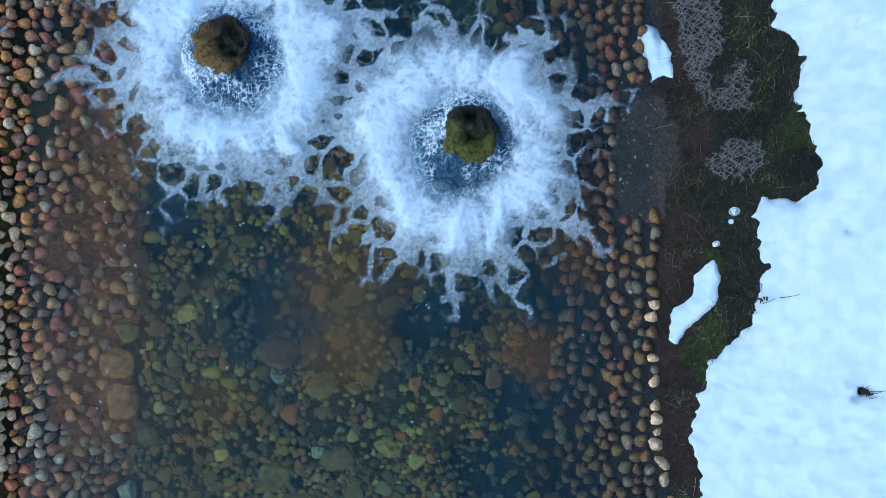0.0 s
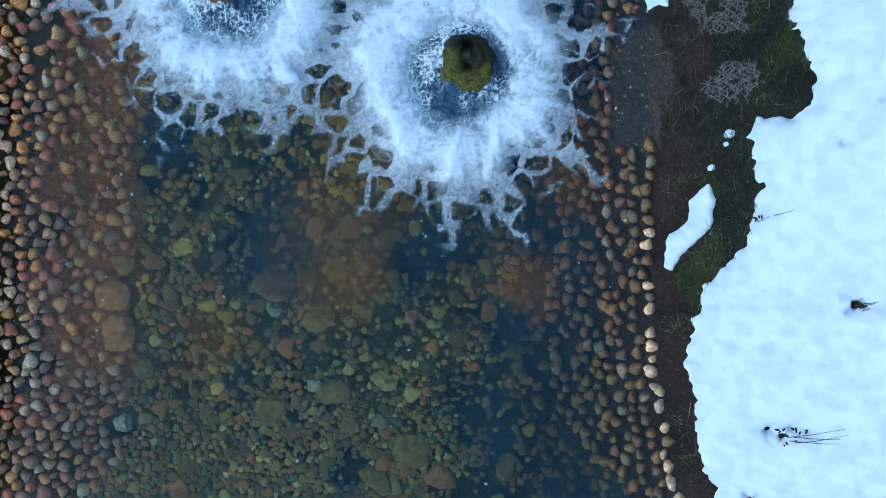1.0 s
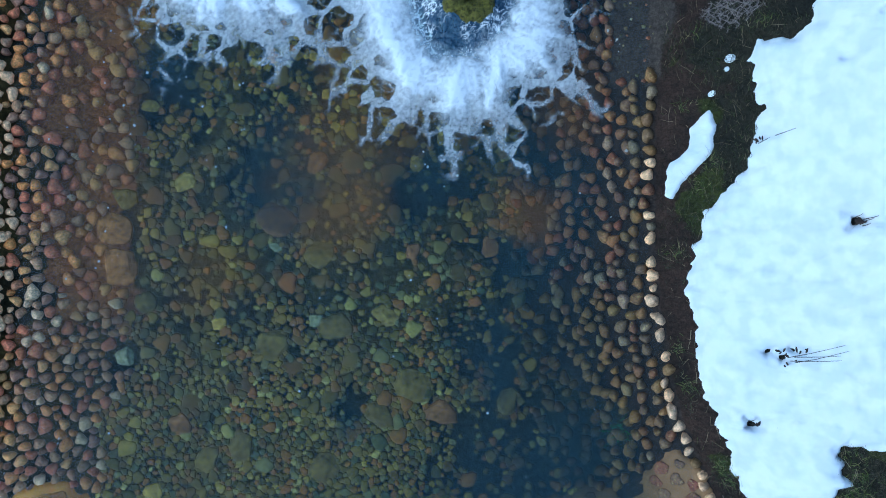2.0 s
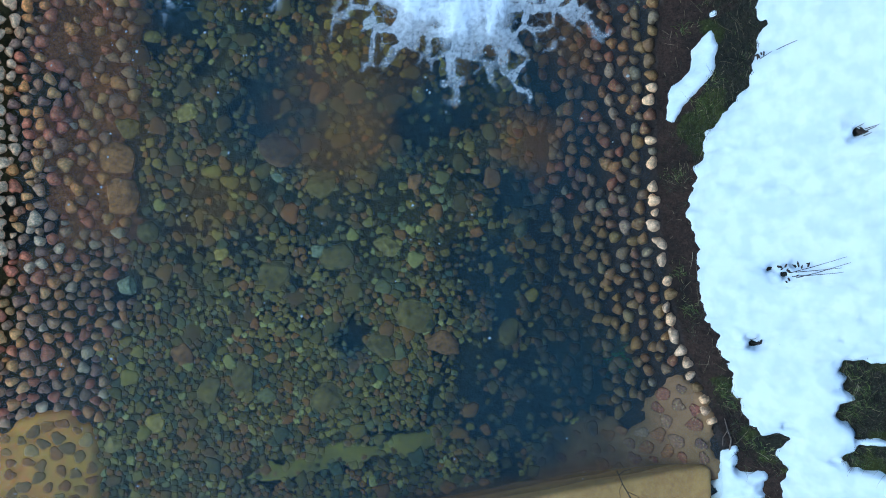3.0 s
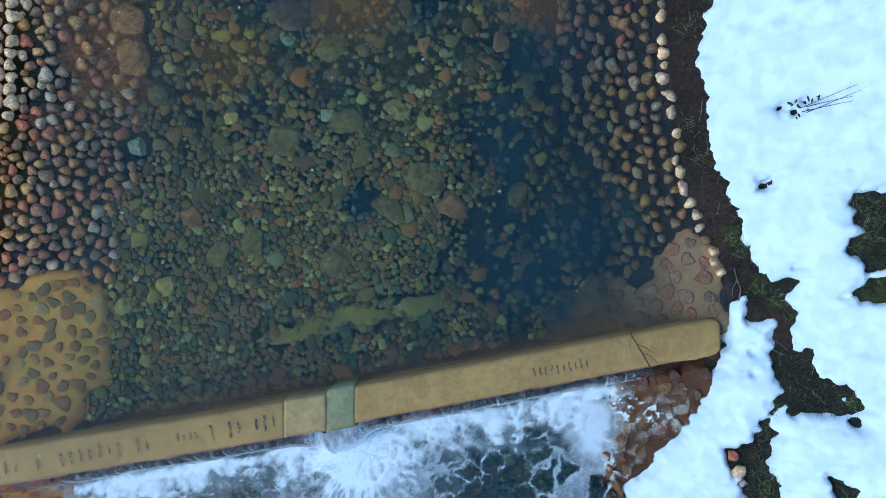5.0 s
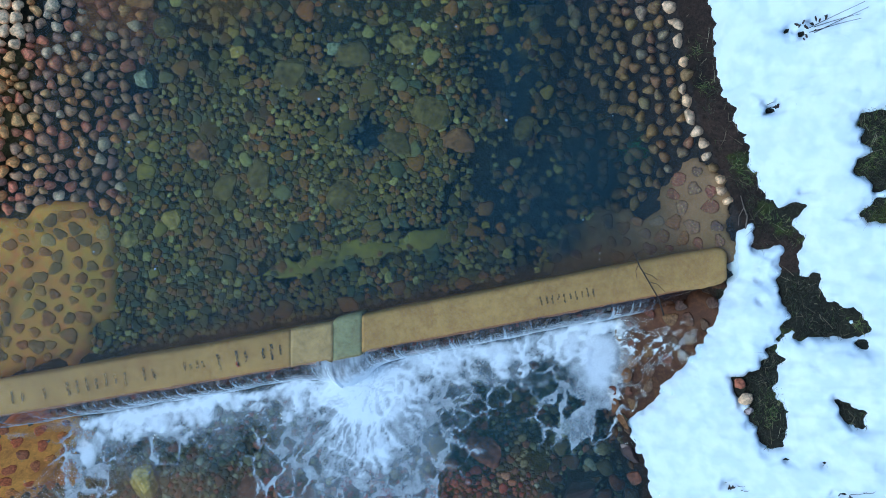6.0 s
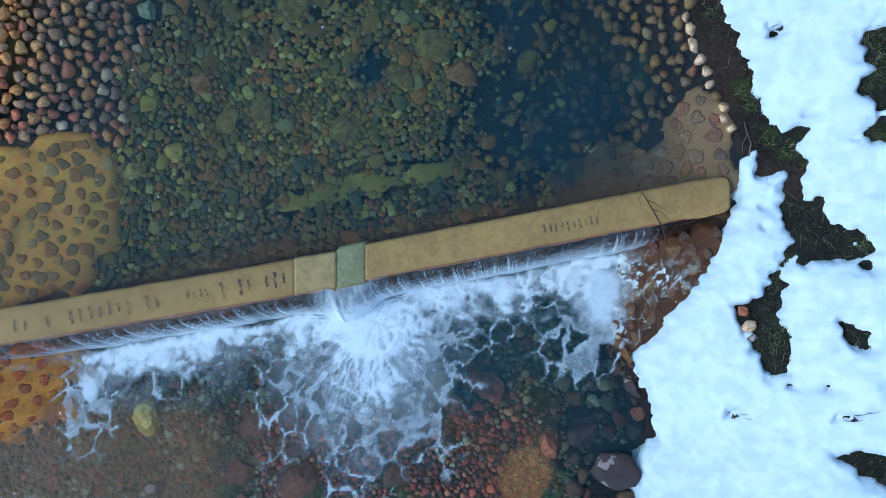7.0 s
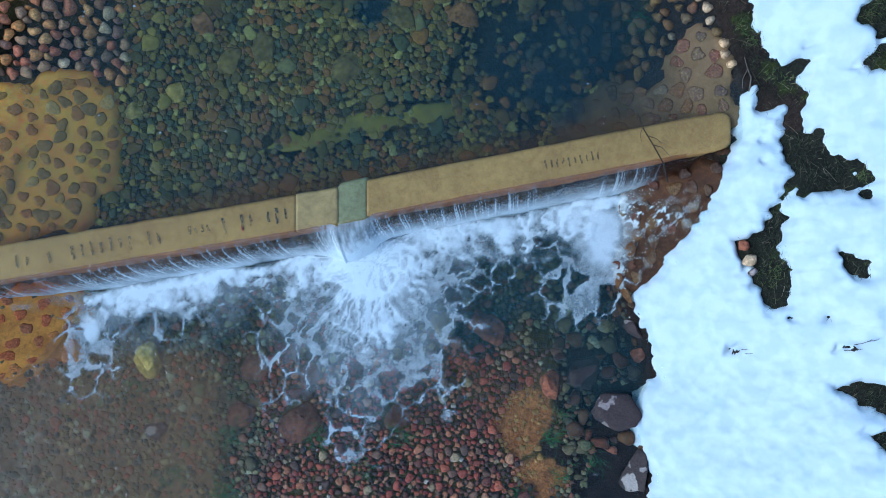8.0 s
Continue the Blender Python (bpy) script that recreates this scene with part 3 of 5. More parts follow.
def weir_piece(name, x0, x1, top, material, shift=0.0, width=WEIR_W, label="", seed=0, round_end=0.0):
    """A length of the wall with a worn, rounded crest."""
    bm = bmesh.new()
    xs = np.linspace(x0, x1, max(4, int((x1 - x0) / 0.02)))
    rings = []
    for x in xs:
        n = float(weir_north(x)) + shift + 0.010 * (fbm(x, seed, 5, 3) - 0.5) + 0.006 * (fbm(x, seed, 24, 7) - 0.5)
        s = n - width + 0.014 * (fbm(x, seed + 3, 6, 4) - 0.5) + 0.010 * (fbm(x, seed + 3, 26, 8) - 0.5)
        t = top + 0.006 * (fbm(x, seed + 8, 4, 5) - 0.5)
        k = min(1.0, (x1 - x) / round_end) if round_end else 1.0
        trim = 0.045 * (1 - math.sqrt(max(0.0, 1 - (1 - k) ** 2)))
        n, s = n - trim, s + 0.6 * trim
        ring = [(n + 0.004, -1.1), (n + 0.004, t - 0.03), (n - 0.006, t - 0.008), (n - 0.022, t), ((n + s) / 2, t + 0.003), (s + 0.03, t), (s + 0.008, t - 0.010), (s, t - 0.035), (s, -1.1)]
        rings.append([bm.verts.new((x, y, z)) for y, z in ring])
    for a, b in zip(rings, rings[1:]):
        for k in range(len(a) - 1):
            bm.faces.new((a[k], a[k + 1], b[k + 1], b[k])).smooth = True
    for ring in (rings[0], rings[-1]):
        bm.faces.new(ring)
    bmesh.ops.recalc_face_normals(bm, faces=bm.faces)
    return part(name, bm, material, weir, label)


weir_piece("wall_length", -4.6, -1.39, -0.022, M_CONCRETE, seed=1)
weir_piece("repair_section", -1.39, -1.10, -0.020, M_PATCH_PALE, shift=0.006, width=WEIR_W + 0.006, label="pale yellow repaired section", seed=2)
weir_piece("repair_section", -1.10, -0.90, -0.026, M_PATCH, shift=0.016, width=WEIR_W + 0.045, label="pale greenish repaired section", seed=4)
weir_piece("wall_length", -0.90, 1.60, -0.018, M_CONCRETE, seed=3, round_end=0.09)


# ---- stones ----
rng = np.random.RandomState(11)


def dome(sides, seed, angular=0.0, flat=False):
    """A rounded river stone, unit half axes, as rings and a top."""
    r = np.random.RandomState(seed)
    a = np.linspace(0, 2 * np.pi, sides, endpoint=False)
    rad = 1 + 0.10 * np.cos(2 * a + r.rand() * 6) + 0.12 * np.cos(3 * a + r.rand() * 6) + (0.07 + angular) * np.cos(4 * a + r.rand() * 6) + 0.065 * r.randn(sides)
    ox, oy = 0.25 * (r.rand(2) - 0.5)
    rows = []
    for scale, z in ((0.97, -0.5), (1.0, 0.25), (0.88, 0.74), (0.50, 0.92)) if flat else ((0.86, -0.6), (1.0, 0.02), (0.84, 0.64), (0.46, 0.91)):
        lift = 0.07 * np.cos(a + r.rand() * 6)
        rows.append(np.stack([rad * scale * np.cos(a) + ox * max(z, 0), rad * scale * np.sin(a) + oy * max(z, 0), z + lift * (z > 0)], 1))
    v = np.concatenate(rows + [np.array([[ox, oy, 0.98]])])
    f = []
    for k in range(3):
        for i in range(sides):
            j = (i + 1) % sides
            f += [(k * sides + i, k * sides + j, (k + 1) * sides + j), (k * sides + i, (k + 1) * sides + j, (k + 1) * sides + i)]
    f += [(3 * sides + i, 3 * sides + (i + 1) % sides, 4 * sides) for i in range(sides)]
    return v, np.array(f)


SHAPES = [dome(11, 40 + k) for k in range(14)]
SMALL = [dome(8, 80 + k, 0.05) for k in range(10)]
FLAT = [dome(8, 120 + k, 0.09, True) for k in range(14)]


def stone_mesh(name, k, material):
    v, f = SHAPES[k]
    me = bpy.data.meshes.new(name)
    me.from_pydata(v.tolist(), [], f.tolist())
    me.polygons.foreach_set("use_smooth", np.ones(len(me.polygons), bool))
    me.materials.append(material)
    return me


def slope_turn(x, y):
    e = 0.05
    gx_ = (ground_height(x + e, y, False) - ground_height(x - e, y, False)) / (2 * e)
    gy_ = (ground_height(x, y + e, False) - ground_height(x, y - e, False)) / (2 * e)
    return Vector((0, 0, 1)).rotation_difference(Vector((-float(gx_), -float(gy_), 1)).normalized()).to_matrix().to_4x4()


def rock(name, x, y, z, a, b, h, turn, material, seed, angular=0.5):
    """A single large stone: a rounded block with worn facets and dents."""
    r = np.random.RandomState(seed)
    bm = bmesh.new()
    bmesh.ops.create_icosphere(bm, subdivisions=4, radius=1)
    cuts = [(Vector(r.normal(0, 1, 3)).normalized(), r.uniform(0.42 if angular > 0.9 else 0.55, 0.82)) for _ in range(11)]
    off = Vector(r.uniform(0, 50, 3))
    for v in bm.verts:
        p = v.co.copy()
        for n_, d_ in cuts:
            over = p.dot(n_) - d_
            if over > 0:
                p -= n_ * over * angular
        p *= 1 + 0.16 * noise.noise(p * 1.6 + off) + 0.07 * noise.noise(p * 4 + off) + 0.035 * noise.noise(p * 12 + off)
        v.co = (p.x * a, p.y * b, p.z * h)
    for f_ in bm.faces:
        f_.smooth = True
    ob = part(name, bm, material)
    ob.matrix_world = Matrix.Translation((x, y, z)) @ slope_turn(x, y) @ Matrix.Rotation(turn, 4, "Z")
    return ob


MESHES = {}


def lay_stone(name, x, y, a, b, h, turn, material, parent, z=None, sink=0.25):
    """One stone as an object of its own on shared mesh data."""
    k = rng.randint(len(SHAPES))
    key = (name, k, material.name)
    if key not in MESHES:
        MESHES[key] = stone_mesh(name, k, material)
    ob = new(name, MESHES[key])
    z = float(ground_height(x, y, False)) if z is None else z
    ob.matrix_world = Matrix.Translation((x, y, z + h * (0.5 - sink))) @ slope_turn(x, y) @ Matrix.Rotation(turn, 4, "Z") @ Matrix.Diagonal((a, b, h, 1))
    if parent:
        ob.parent = parent
    return ob


def joined_stones(name, spots, material, shapes, parent=None):
    """Many small stones as one mesh; a spot: x, y, z, a, b, h, turn."""
    vs, fs, n = [], [], 0
    for x, y, z, a, b, h, turn in spots:
        v, f = shapes[rng.randint(len(shapes))]
        c, s = math.cos(turn), math.sin(turn)
        p = v * (a, b, h)
        vs.append(np.stack([p[:, 0] * c - p[:, 1] * s + x, p[:, 0] * s + p[:, 1] * c + y, p[:, 2] + z], 1))
        fs.append(f + n)
        n += len(v)
    return sheet(name, np.concatenate(vs), np.concatenate(fs), material, parent=parent)


APRON_L = [(-3.9, -2.95), (-3.57, -2.81), (-3.32, -2.73), (-2.96, -2.63), (-2.75, -2.71), (-2.70, -3.08), (-2.75, -3.40), (-2.93, -3.56), (-2.97, -3.76), (-3.56, -3.88), (-4.3, -4.0)]
APRON_R = [(1.20, -2.50), (1.32, -2.36), (1.43, -2.32), (1.52, -2.47), (1.57, -2.66), (1.66, -2.85), (1.70, -3.05), (1.2, -3.12), (0.45, -3.2), (0.42, -2.95), (0.60, -2.80), (0.80, -2.70), (1.15, -2.70)]


def apron(name, outline, lift, material, label, box):
    ax, ay = np.arange(box[0], box[1], 0.03), np.arange(box[2], box[3], 0.03)
    X, Y = np.meshgrid(ax, ay)
    d = inside(X, Y, outline) + 0.12 * (fbm(X, Y, 8, 21) - 0.5) * 2 + 0.05 * (fbm(X, Y, 28, 20) - 0.5)
    Z = ground_height(X, Y, False) + np.where(d > 0, lift * (1 - np.exp(-d / 0.025)), 2.0 * d) + 0.012 * (fbm(X, Y, 16, 22) - 0.5)
    v, f = pruned(np.stack([X.ravel(), Y.ravel(), Z.ravel()], 1), grid_faces(len(ax), len(ay), d > 0))
    return tagged(sheet(name, v, f, material), label, "stone paving", kind="structure")


apron_west = apron("apron_west", APRON_L, 0.045, M_MORTAR_Y, "submerged ochre mortar apron set with rounded stones", (-4.4, -2.5, -4.1, -2.4))
apron_east = apron("apron_east", APRON_R, 0.035, M_MORTAR_G, "pinkish mortar apron set with rounded stones by the weir", (0.3, 1.95, -3.3, -2.1))


def apron_stones(parent, outline, count, lift, box, seed, material, apart=0.098):
    r = np.random.RandomState(seed)
    got = []
    for _ in range(count * 60):
        x, y = r.uniform(*box[:2]), r.uniform(*box[2:])
        if float(inside(np.array(x), np.array(y), outline)) < 0.05 or any((x - p) ** 2 + (y - q) ** 2 < apart ** 2 for p, q in got):
            continue
        got.append((x, y))
        a = r.uniform(0.034, 0.062)
        lay_stone("stone", x, y, a, a * r.uniform(0.62, 1.0), 0.009, r.uniform(0, 3.1), material, parent, float(ground_height(x, y, False)) + lift, 0.46)
        if len(got) >= count:
            break


def scatter(area, sizes, ok, seed, gap=0.80, before=(), tries=90000):
    """Stones of falling size thrown where there is room."""
    r = np.random.RandomState(seed)
    C = r.uniform((area[0], area[2]), (area[1], area[3]), (tries, 2))
    C = C[ok(C[:, 0], C[:, 1])]
    P = np.zeros((len(sizes) + len(before), 3))
    n = len(before)
    if n:
        P[:n] = before
    first, at = n, 0
    for size in sizes:
        for _ in range(24):
            x, y = C[at % len(C)]
            at += 1
            if n == 0 or ((P[:n, 0] - x) ** 2 + (P[:n, 1] - y) ** 2 > (gap * (P[:n, 2] + size)) ** 2).all():
                P[n] = x, y, size
                n += 1
                break
    return P[first:n]


# right and left paved slopes
slope_east = tagged(new("cobble_slope_east"), "sloping stream edge paved with rounded cobbles in rows", "stone paving", kind="structure")
slope_west = tagged(new("cobble_slope_west"), "sloping stream edge paved with reddish rounded cobbles", "stone paving", kind="structure")
extra = []
for row in range(12):
    y = -2.75 + 0.07 * rng.rand()
    while y < 2.6:
        size = rng.uniform(0.029, 0.044)
        along = size * rng.uniform(0.85, 1.4)
        y += along + 0.005
        x = float(edge_right(y)) - 0.035 - 0.082 * row + rng.normal(0, 0.010 + 0.003 * row)
        silt = row < 3 and 0.22 < y < 1.08
        if row == 0:
            x += rng.normal(0, 0.010)
        free = float(inside(np.array(x), np.array(y), APRON_R)) < -0.03 or (row == 0 and y < -2.3)
        if not silt and not (row == 0 and y > 0.9) and free and y > -2.70 - 0.25 * (row > 6) and not (row > 8 and rng.rand() < 0.10 * (row - 8)) and not (row == 0 and y > -2.2 and rng.rand() < 0.10):
            if y < 1.95:
                dry = row == 0 and y < -0.35 and rng.rand() < 0.9
                if dry:
                    size, along = size * rng.uniform(0.75, 1.15), along * rng.uniform(0.8, 1.15)
                lay_stone("cobble", x, y, size, along, 0.048, rng.normal(0, 0.45), (M_CREAM if rng.rand() < 0.8 - 0.4 * (y < -1.3) else M_PALE) if dry and rng.rand() < 0.86 else (M_SILTED if row > 1 + 3 * rng.rand() and y < -1.2 else (M_COBBLE_RED if row > 1 and rng.rand() < smooth(-1.9, -0.2, y) else M_COBBLE_DARK)), slope_east)
            else:
                extra.append((x, y, float(ground_height(x, y, False)) + 0.01, size, along, 0.055, 0.0))
        y += along + 0.002


def west_width(x, y):
    """How far the laid cobbles reach from the edge before the loose bed begins."""
    return 0.72 + 0.5 * (fbm(x, y, 2.6, 19) - 0.5)


# single stones that lie where the cobbles end: x, y, half width
AT_SEAM = [(-2.51, -1.73, 0.10), (-2.54, -1.10, 0.15), (-2.56, -0.82, 0.15), (-2.51, -0.59, 0.10), (-2.38, -1.34, 0.09)]


def clear_of(x, y):
    free = np.ones(np.shape(x), bool)
    for qx_, qy_, w in AT_SEAM:
        free &= np.hypot(x - qx_, y - qy_) > w + 0.02
    return free


def west_here(x, y):
    return (x > edge_left(y) + np.where((y > -1.6) & (y < 0.12), 0.030, -0.3)) & (x < edge_left(y) + west_width(x, y)) & (inside(x, y, APRON_L) < -0.03) & (y > weir_north(x) + 0.1) & clear_of(x, y)


for row in range(2):
    y = -1.6
    while y < 0.10:
        size = rng.uniform(0.036, 0.050)
        y += size * 1.05
        lay_stone("cobble", float(edge_left(y)) - 0.025 - 0.085 * row + rng.normal(0, 0.010), y, size * 1.1, size * rng.uniform(0.9, 1.1), 0.05, rng.normal(0, 0.3), M_CREAM, slope_west)
        y += size * 1.02
more, near = [], 0
sizes = np.sort(np.concatenate([rng.uniform(0.044, 0.060, 120), rng.uniform(0.034, 0.044, 1100), rng.uniform(0.020, 0.032, 700)]))[::-1]
for x, y, size in scatter((-4.2, -2.2, -3.9, 2.5), sizes, west_here, 5, 0.86):
    b = size * rng.uniform(0.72, 0.98)
    silty = float(smooth(0.16, 0.34, x - edge_left(y)) * smooth(-1.7, -1.1, y + 0.5 * (fbm(x, y, 3, 18) - 0.5)))
    if rng.rand() < 0.22 * silty:
        continue
    if silty > 0.5:
        size, b = 1.15 * size, 1.15 * b
    dry = x < edge_left(y) + 0.07 and rng.rand() < 0.4 and -1.5 < y < 0.3
    if dry or (size > 0.036 and -2.9 < y < 1.9 and near < 300):
        near += 1
        lay_stone("cobble", x, y, size, b, 0.050, rng.uniform(0, 3.1), M_CREAM if dry else M_COBBLE, slope_west)
    else:
        more.append((x, y, float(ground_height(x, y, False)) + 0.012, size, b, 0.048, rng.uniform(0, 3.1)))
tagged(joined_stones("cobbles", more, M_COBBLE_JOINED, SHAPES, slope_west), "reddish rounded cobbles", kind="stuff")
# pebbles on the silt
silted = scatter((0.85, 1.22, 0.15, 1.15), np.sort(rng.uniform(0.005, 0.018, 60))[::-1], lambda x, y: (x > edge_right(y) - 0.34) & (x < edge_right(y) + 0.0), 6, 1.1)
silted = [(x, y, float(ground_height(x, y, False)) + 0.004, q, q * 0.8, q * 0.5, q * 900) for x, y, q in silted]
tagged(joined_stones("pebbles", silted, M_GRAVEL_DARK_JOINED, SMALL, slope_east), "small grey pebbles on silt", kind="stuff")

apron_stones(apron_west, APRON_L, 240, 0.049, (-3.8, -2.65, -3.9, -2.6), 3, M_APRON, 0.085)
apron_stones(apron_east, APRON_R, 60, 0.039, (0.4, 1.75, -3.05, -2.3), 4, M_APRON_EAST)

# single large stones on the bed: x, y, half width, material, label
BIG = [
    (-2.35, 0.09, 0.07, M_LEAF, "yellow tan stone on the stream bed"), (-2.10, -0.48, 0.08, M_LEAF, "pale yellow stone on the stream bed"),
    (-2.54, -1.10, 0.15, M_BROWN, "large reddish brown stone on the stream bed"), (-2.51, -1.73, 0.095, M_GREENISH, "angular pale green stone under water"),
    (-1.87, -1.51, 0.06, M_LEAF, "yellowish stone on the stream bed"), (-0.46, -1.94, 0.165, M_OLIVE, "large dark olive boulder under water"),
    (-0.25, -2.17, 0.125, M_BROWN, "large brownish boulder under water"), (0.12, -0.94, 0.09, M_BROWN, "brown stone on the dark bed"),
    (-0.44, -0.97, 0.07, M_BROWN, "small brown stone on the dark bed"), (-0.42, -0.34, 0.065, M_LEAF, "olive yellow stone on the dark bed"),
    (-1.42, -0.75, 0.18, M_BROWN, "broad flat brown slab stone"), (-1.12, -0.99, 0.12, M_OLIVE, "flat olive stone under water"),
    (-2.14, -2.23, 0.10, M_BROWN, "rounded brown stone under water"), (-1.95, -2.50, 0.12, M_OLIVE, "grey olive boulder under water"),
    (-1.69, -2.41, 0.12, M_OLIVE, "dark olive boulder under water"), (-2.35, -2.74, 0.08, M_LEAF, "yellow green rounded stone under water"),
    (-2.63, -2.88, 0.075, M_TAN, "yellow green rounded stone under water"), (-1.16, -1.47, 0.065, M_GREENISH, "pale bluish green stone"),
    (-1.14, -0.34, 0.09, M_BROWN, "brown stone on the stream bed"), (-1.46, -1.65, 0.14, M_OLIVE, "broad flat olive stone under water"),
    (-1.01, -1.53, 0.13, M_OLIVE, "broad flat olive stone under water"), (-0.64, -1.45, 0.09, M_TAN, "flat tan stone under water"),
    (0.24, -2.08, 0.11, M_OLIVE, "dark olive stone under water"), (-0.68, -2.17, 0.12, M_OLIVE, "dark olive stone under water"),
    (-1.09, -2.56, 0.14, M_OLIVE, "broad flat olive stone under water"), (-2.49, -3.30, 0.07, M_TAN, "yellow green stone under water"),
    (-2.38, -1.34, 0.08, M_OLIVE, "olive stone under water"), (-2.56, -0.82, 0.14, M_BROWN, "broad brown stone half sunk in silt"), (-2.51, -0.59, 0.09, M_OLIVE, "grey brown stone half sunk in silt"), (-1.45, -0.95, 0.05, M_GREENISH, "small pale green stone"),
]
taken = []
for x, y, w, m, label in BIG:
    ob = rock("stone", x, y, float(ground_height(x, y, False)) + 0.01, w * 1.1, w * rng.uniform(0.75, 1.0), min(0.040, 0.36 * w), rng.uniform(0, 3.1), m, int(1000 * w + 70 * abs(x)), 1.0 if m is M_GREENISH else 0.8)
    tagged(ob, label, "stone", "large stones on the stream bed")
    taken.append((x, y, w))

# the loose stony bed between the slopes, and the ledge that it leaves bare
LEDGE = [(-1.76, -3.22), (-1.69, -3.08), (-0.94, -2.87), (-0.40, -2.79), (-0.15, -2.80), (-0.25, -2.93), (-0.94, -3.07)]
bed = tagged(new("stony_bed"), "loose algae covered river stones on the stream bed", "stones", kind="structure")


def bed_here(x, y):
    room = (x > edge_left(y) + west_width(x, y) - 0.03) & clear_of(x, y) & (x < edge_right(y) - 0.90 + 0.35 * (y < -2.7)) & (y > weir_north(x) + 0.06)
    return room & (hollow(x, y) + 2.6 * (fbm(x, y, 19, 8) - 0.5) < 0.75) & (inside(x, y, APRON_L) < 0) & (inside(x, y, APRON_R) < 0)


M_SILT_BED = stone_material("silt coated flat stone", [(a, (0.55 * c[0] + 0.02, 0.5 * c[1] + 0.015, 0.5 * c[2] + 0.012)) for a, c in BED], False, 0.8)
flats = scatter((-2.7, 0.6, -2.3, 1.0), np.sort(rng.uniform(0.05, 0.10, 60))[::-1], lambda x, y: bed_here(x, y) & (hollow(x, y) < 0.2), 17, 0.80, before=taken, tries=4000)
for x, y, s in flats:
    lay_stone("stone", x, y, s, s * rng.uniform(0.65, 1.0), 0.022, rng.uniform(0, 3.1), M_SILT_BED, bed, float(ground_height(x, y, False)) - 0.004, 0.35)
taken += [(x, y, 0.8 * s) for x, y, s in flats]
sizes = np.sort(np.concatenate([rng.uniform(0.055, 0.08, 90), rng.uniform(0.033, 0.05, 1000), rng.uniform(0.015, 0.033, 6800)]))[::-1]
spots = scatter((-3.0, 0.9, -3.8, 2.3), sizes, bed_here, 7, 0.66, before=taken)
near = 0
for x, y, s in spots:
    z = float(ground_height(x, y, False))
    b = s * rng.uniform(0.68, 1.0)
    if rng.rand() < 0.5 and float(inside(np.array(x), np.array(y), LEDGE)) > -0.02:
        continue
    if rng.rand() < 0.50 * float(smooth(-2.1, -1.2, y)) * (s < 0.04):
        continue
    z -= 0.26 * s * float(smooth(-2.0, -0.7, y))
    if s > 0.04 and -2.9 < y < -0.2 and near < 300:
        near += 1
        lay_stone("stone", x, y, s, b, s * 0.42, rng.uniform(0, 3.1), M_BED, bed, z + 0.008, 0.3)
    else:
        extra.append((x, y, z + 0.010, s, b, s * 0.45, rng.uniform(0, 3.1)))
tagged(joined_stones("pebbles", extra, M_BED_JOINED, FLAT, bed), "small algae covered pebbles", kind="stuff")

# submerged ledge before the weir
lx, ly = np.arange(-1.95, 0.05, 0.03), np.arange(-3.35, -2.6, 0.03)
X, Y = np.meshgrid(lx, ly)
D = inside(X, Y, LEDGE) + 0.14 * (fbm(X, Y, 8, 24) - 0.5)
Z = ground_height(X, Y, False) + np.where(D > 0, 0.042 * (1 - np.exp(-D / 0.10)), 2 * D)
v, f = pruned(np.stack([X.ravel(), Y.ravel(), Z.ravel()], 1), grid_faces(len(lx), len(ly), D > 0))
tagged(sheet("submerged_ledge", v, f, M_LEDGE), "slimy yellow green concrete ledge under water", "ledge", kind="structure")

# ---- below the weir ----
lower_bed = tagged(new("gravel_bed"), "red and brown wet gravel below the weir", "gravel", kind="structure")


def low_here(x, y):
    room = (y < weir_north(x) - WEIR_W - 0.06) & (x > -4.1) & (x < 1.35) & (y > -6.2)
    room &= (x < 1.0 - 0.25 * (y < -4.9)) & ((x < 0.35 + 0.3 * (fbm(x, y, 3, 38) - 0.5)) | (fbm(x, y, 18, 39) > 0.57) | ((y > -4.5) & (fbm(x, y, 15, 32) > 0.50)))
    return room & ~((x + 0.5 * (fbm(x, y, 3, 33) - 0.5) < -1.9) & (y < -4.9) & (fbm(x, y, 21, 34) < 0.46))


BIG_LOW = [
    (-0.03, -4.48, 0.145, M_REDROCK, "rounded red rock in the rushing water"), (-2.63, -4.72, 0.14, M_TAN, "smooth tan boulder under shallow water"),
    (0.43, -4.92, 0.12, M_REDROCK, "dark red rock below the weir"), (0.69, -4.82, 0.15, M_GREYROCK, "jagged rock with a pale dry top"),
    (0.93, -5.08, 0.19, M_DARKROCK, "big dark rock with a dry grey face"), (1.06, -5.58, 0.20, M_GREYROCK, "big pale rock at the snow's edge"),
    (-1.46, -5.20, 0.19, M_SLAB, "broad red brown slab under water"), (-1.40, -4.84, 0.10, M_SLAB, "brown stone among red gravel"),
    (-0.74, -5.16, 0.13, M_SLAB, "brown flat stone among red gravel"), (-1.84, -4.80, 0.13, M_SLAB, "pinkish brown stone under water"),
    (-2.57, -5.27, 0.09, M_DARKROCK, "grey blue stone in silty water"), (-1.91, -5.12, 0.13, M_SLAB, "brown stone under water"),
    (1.09, -4.68, 0.07, M_REDROCK, "wet reddish stone at the bank"),
    (-0.37, -4.48, 0.11, M_OLIVE, "olive stone under white water"), (1.04, -4.48, 0.09, M_DARKROCK, "dark wet stone at the snow's edge"),
]
taken = []
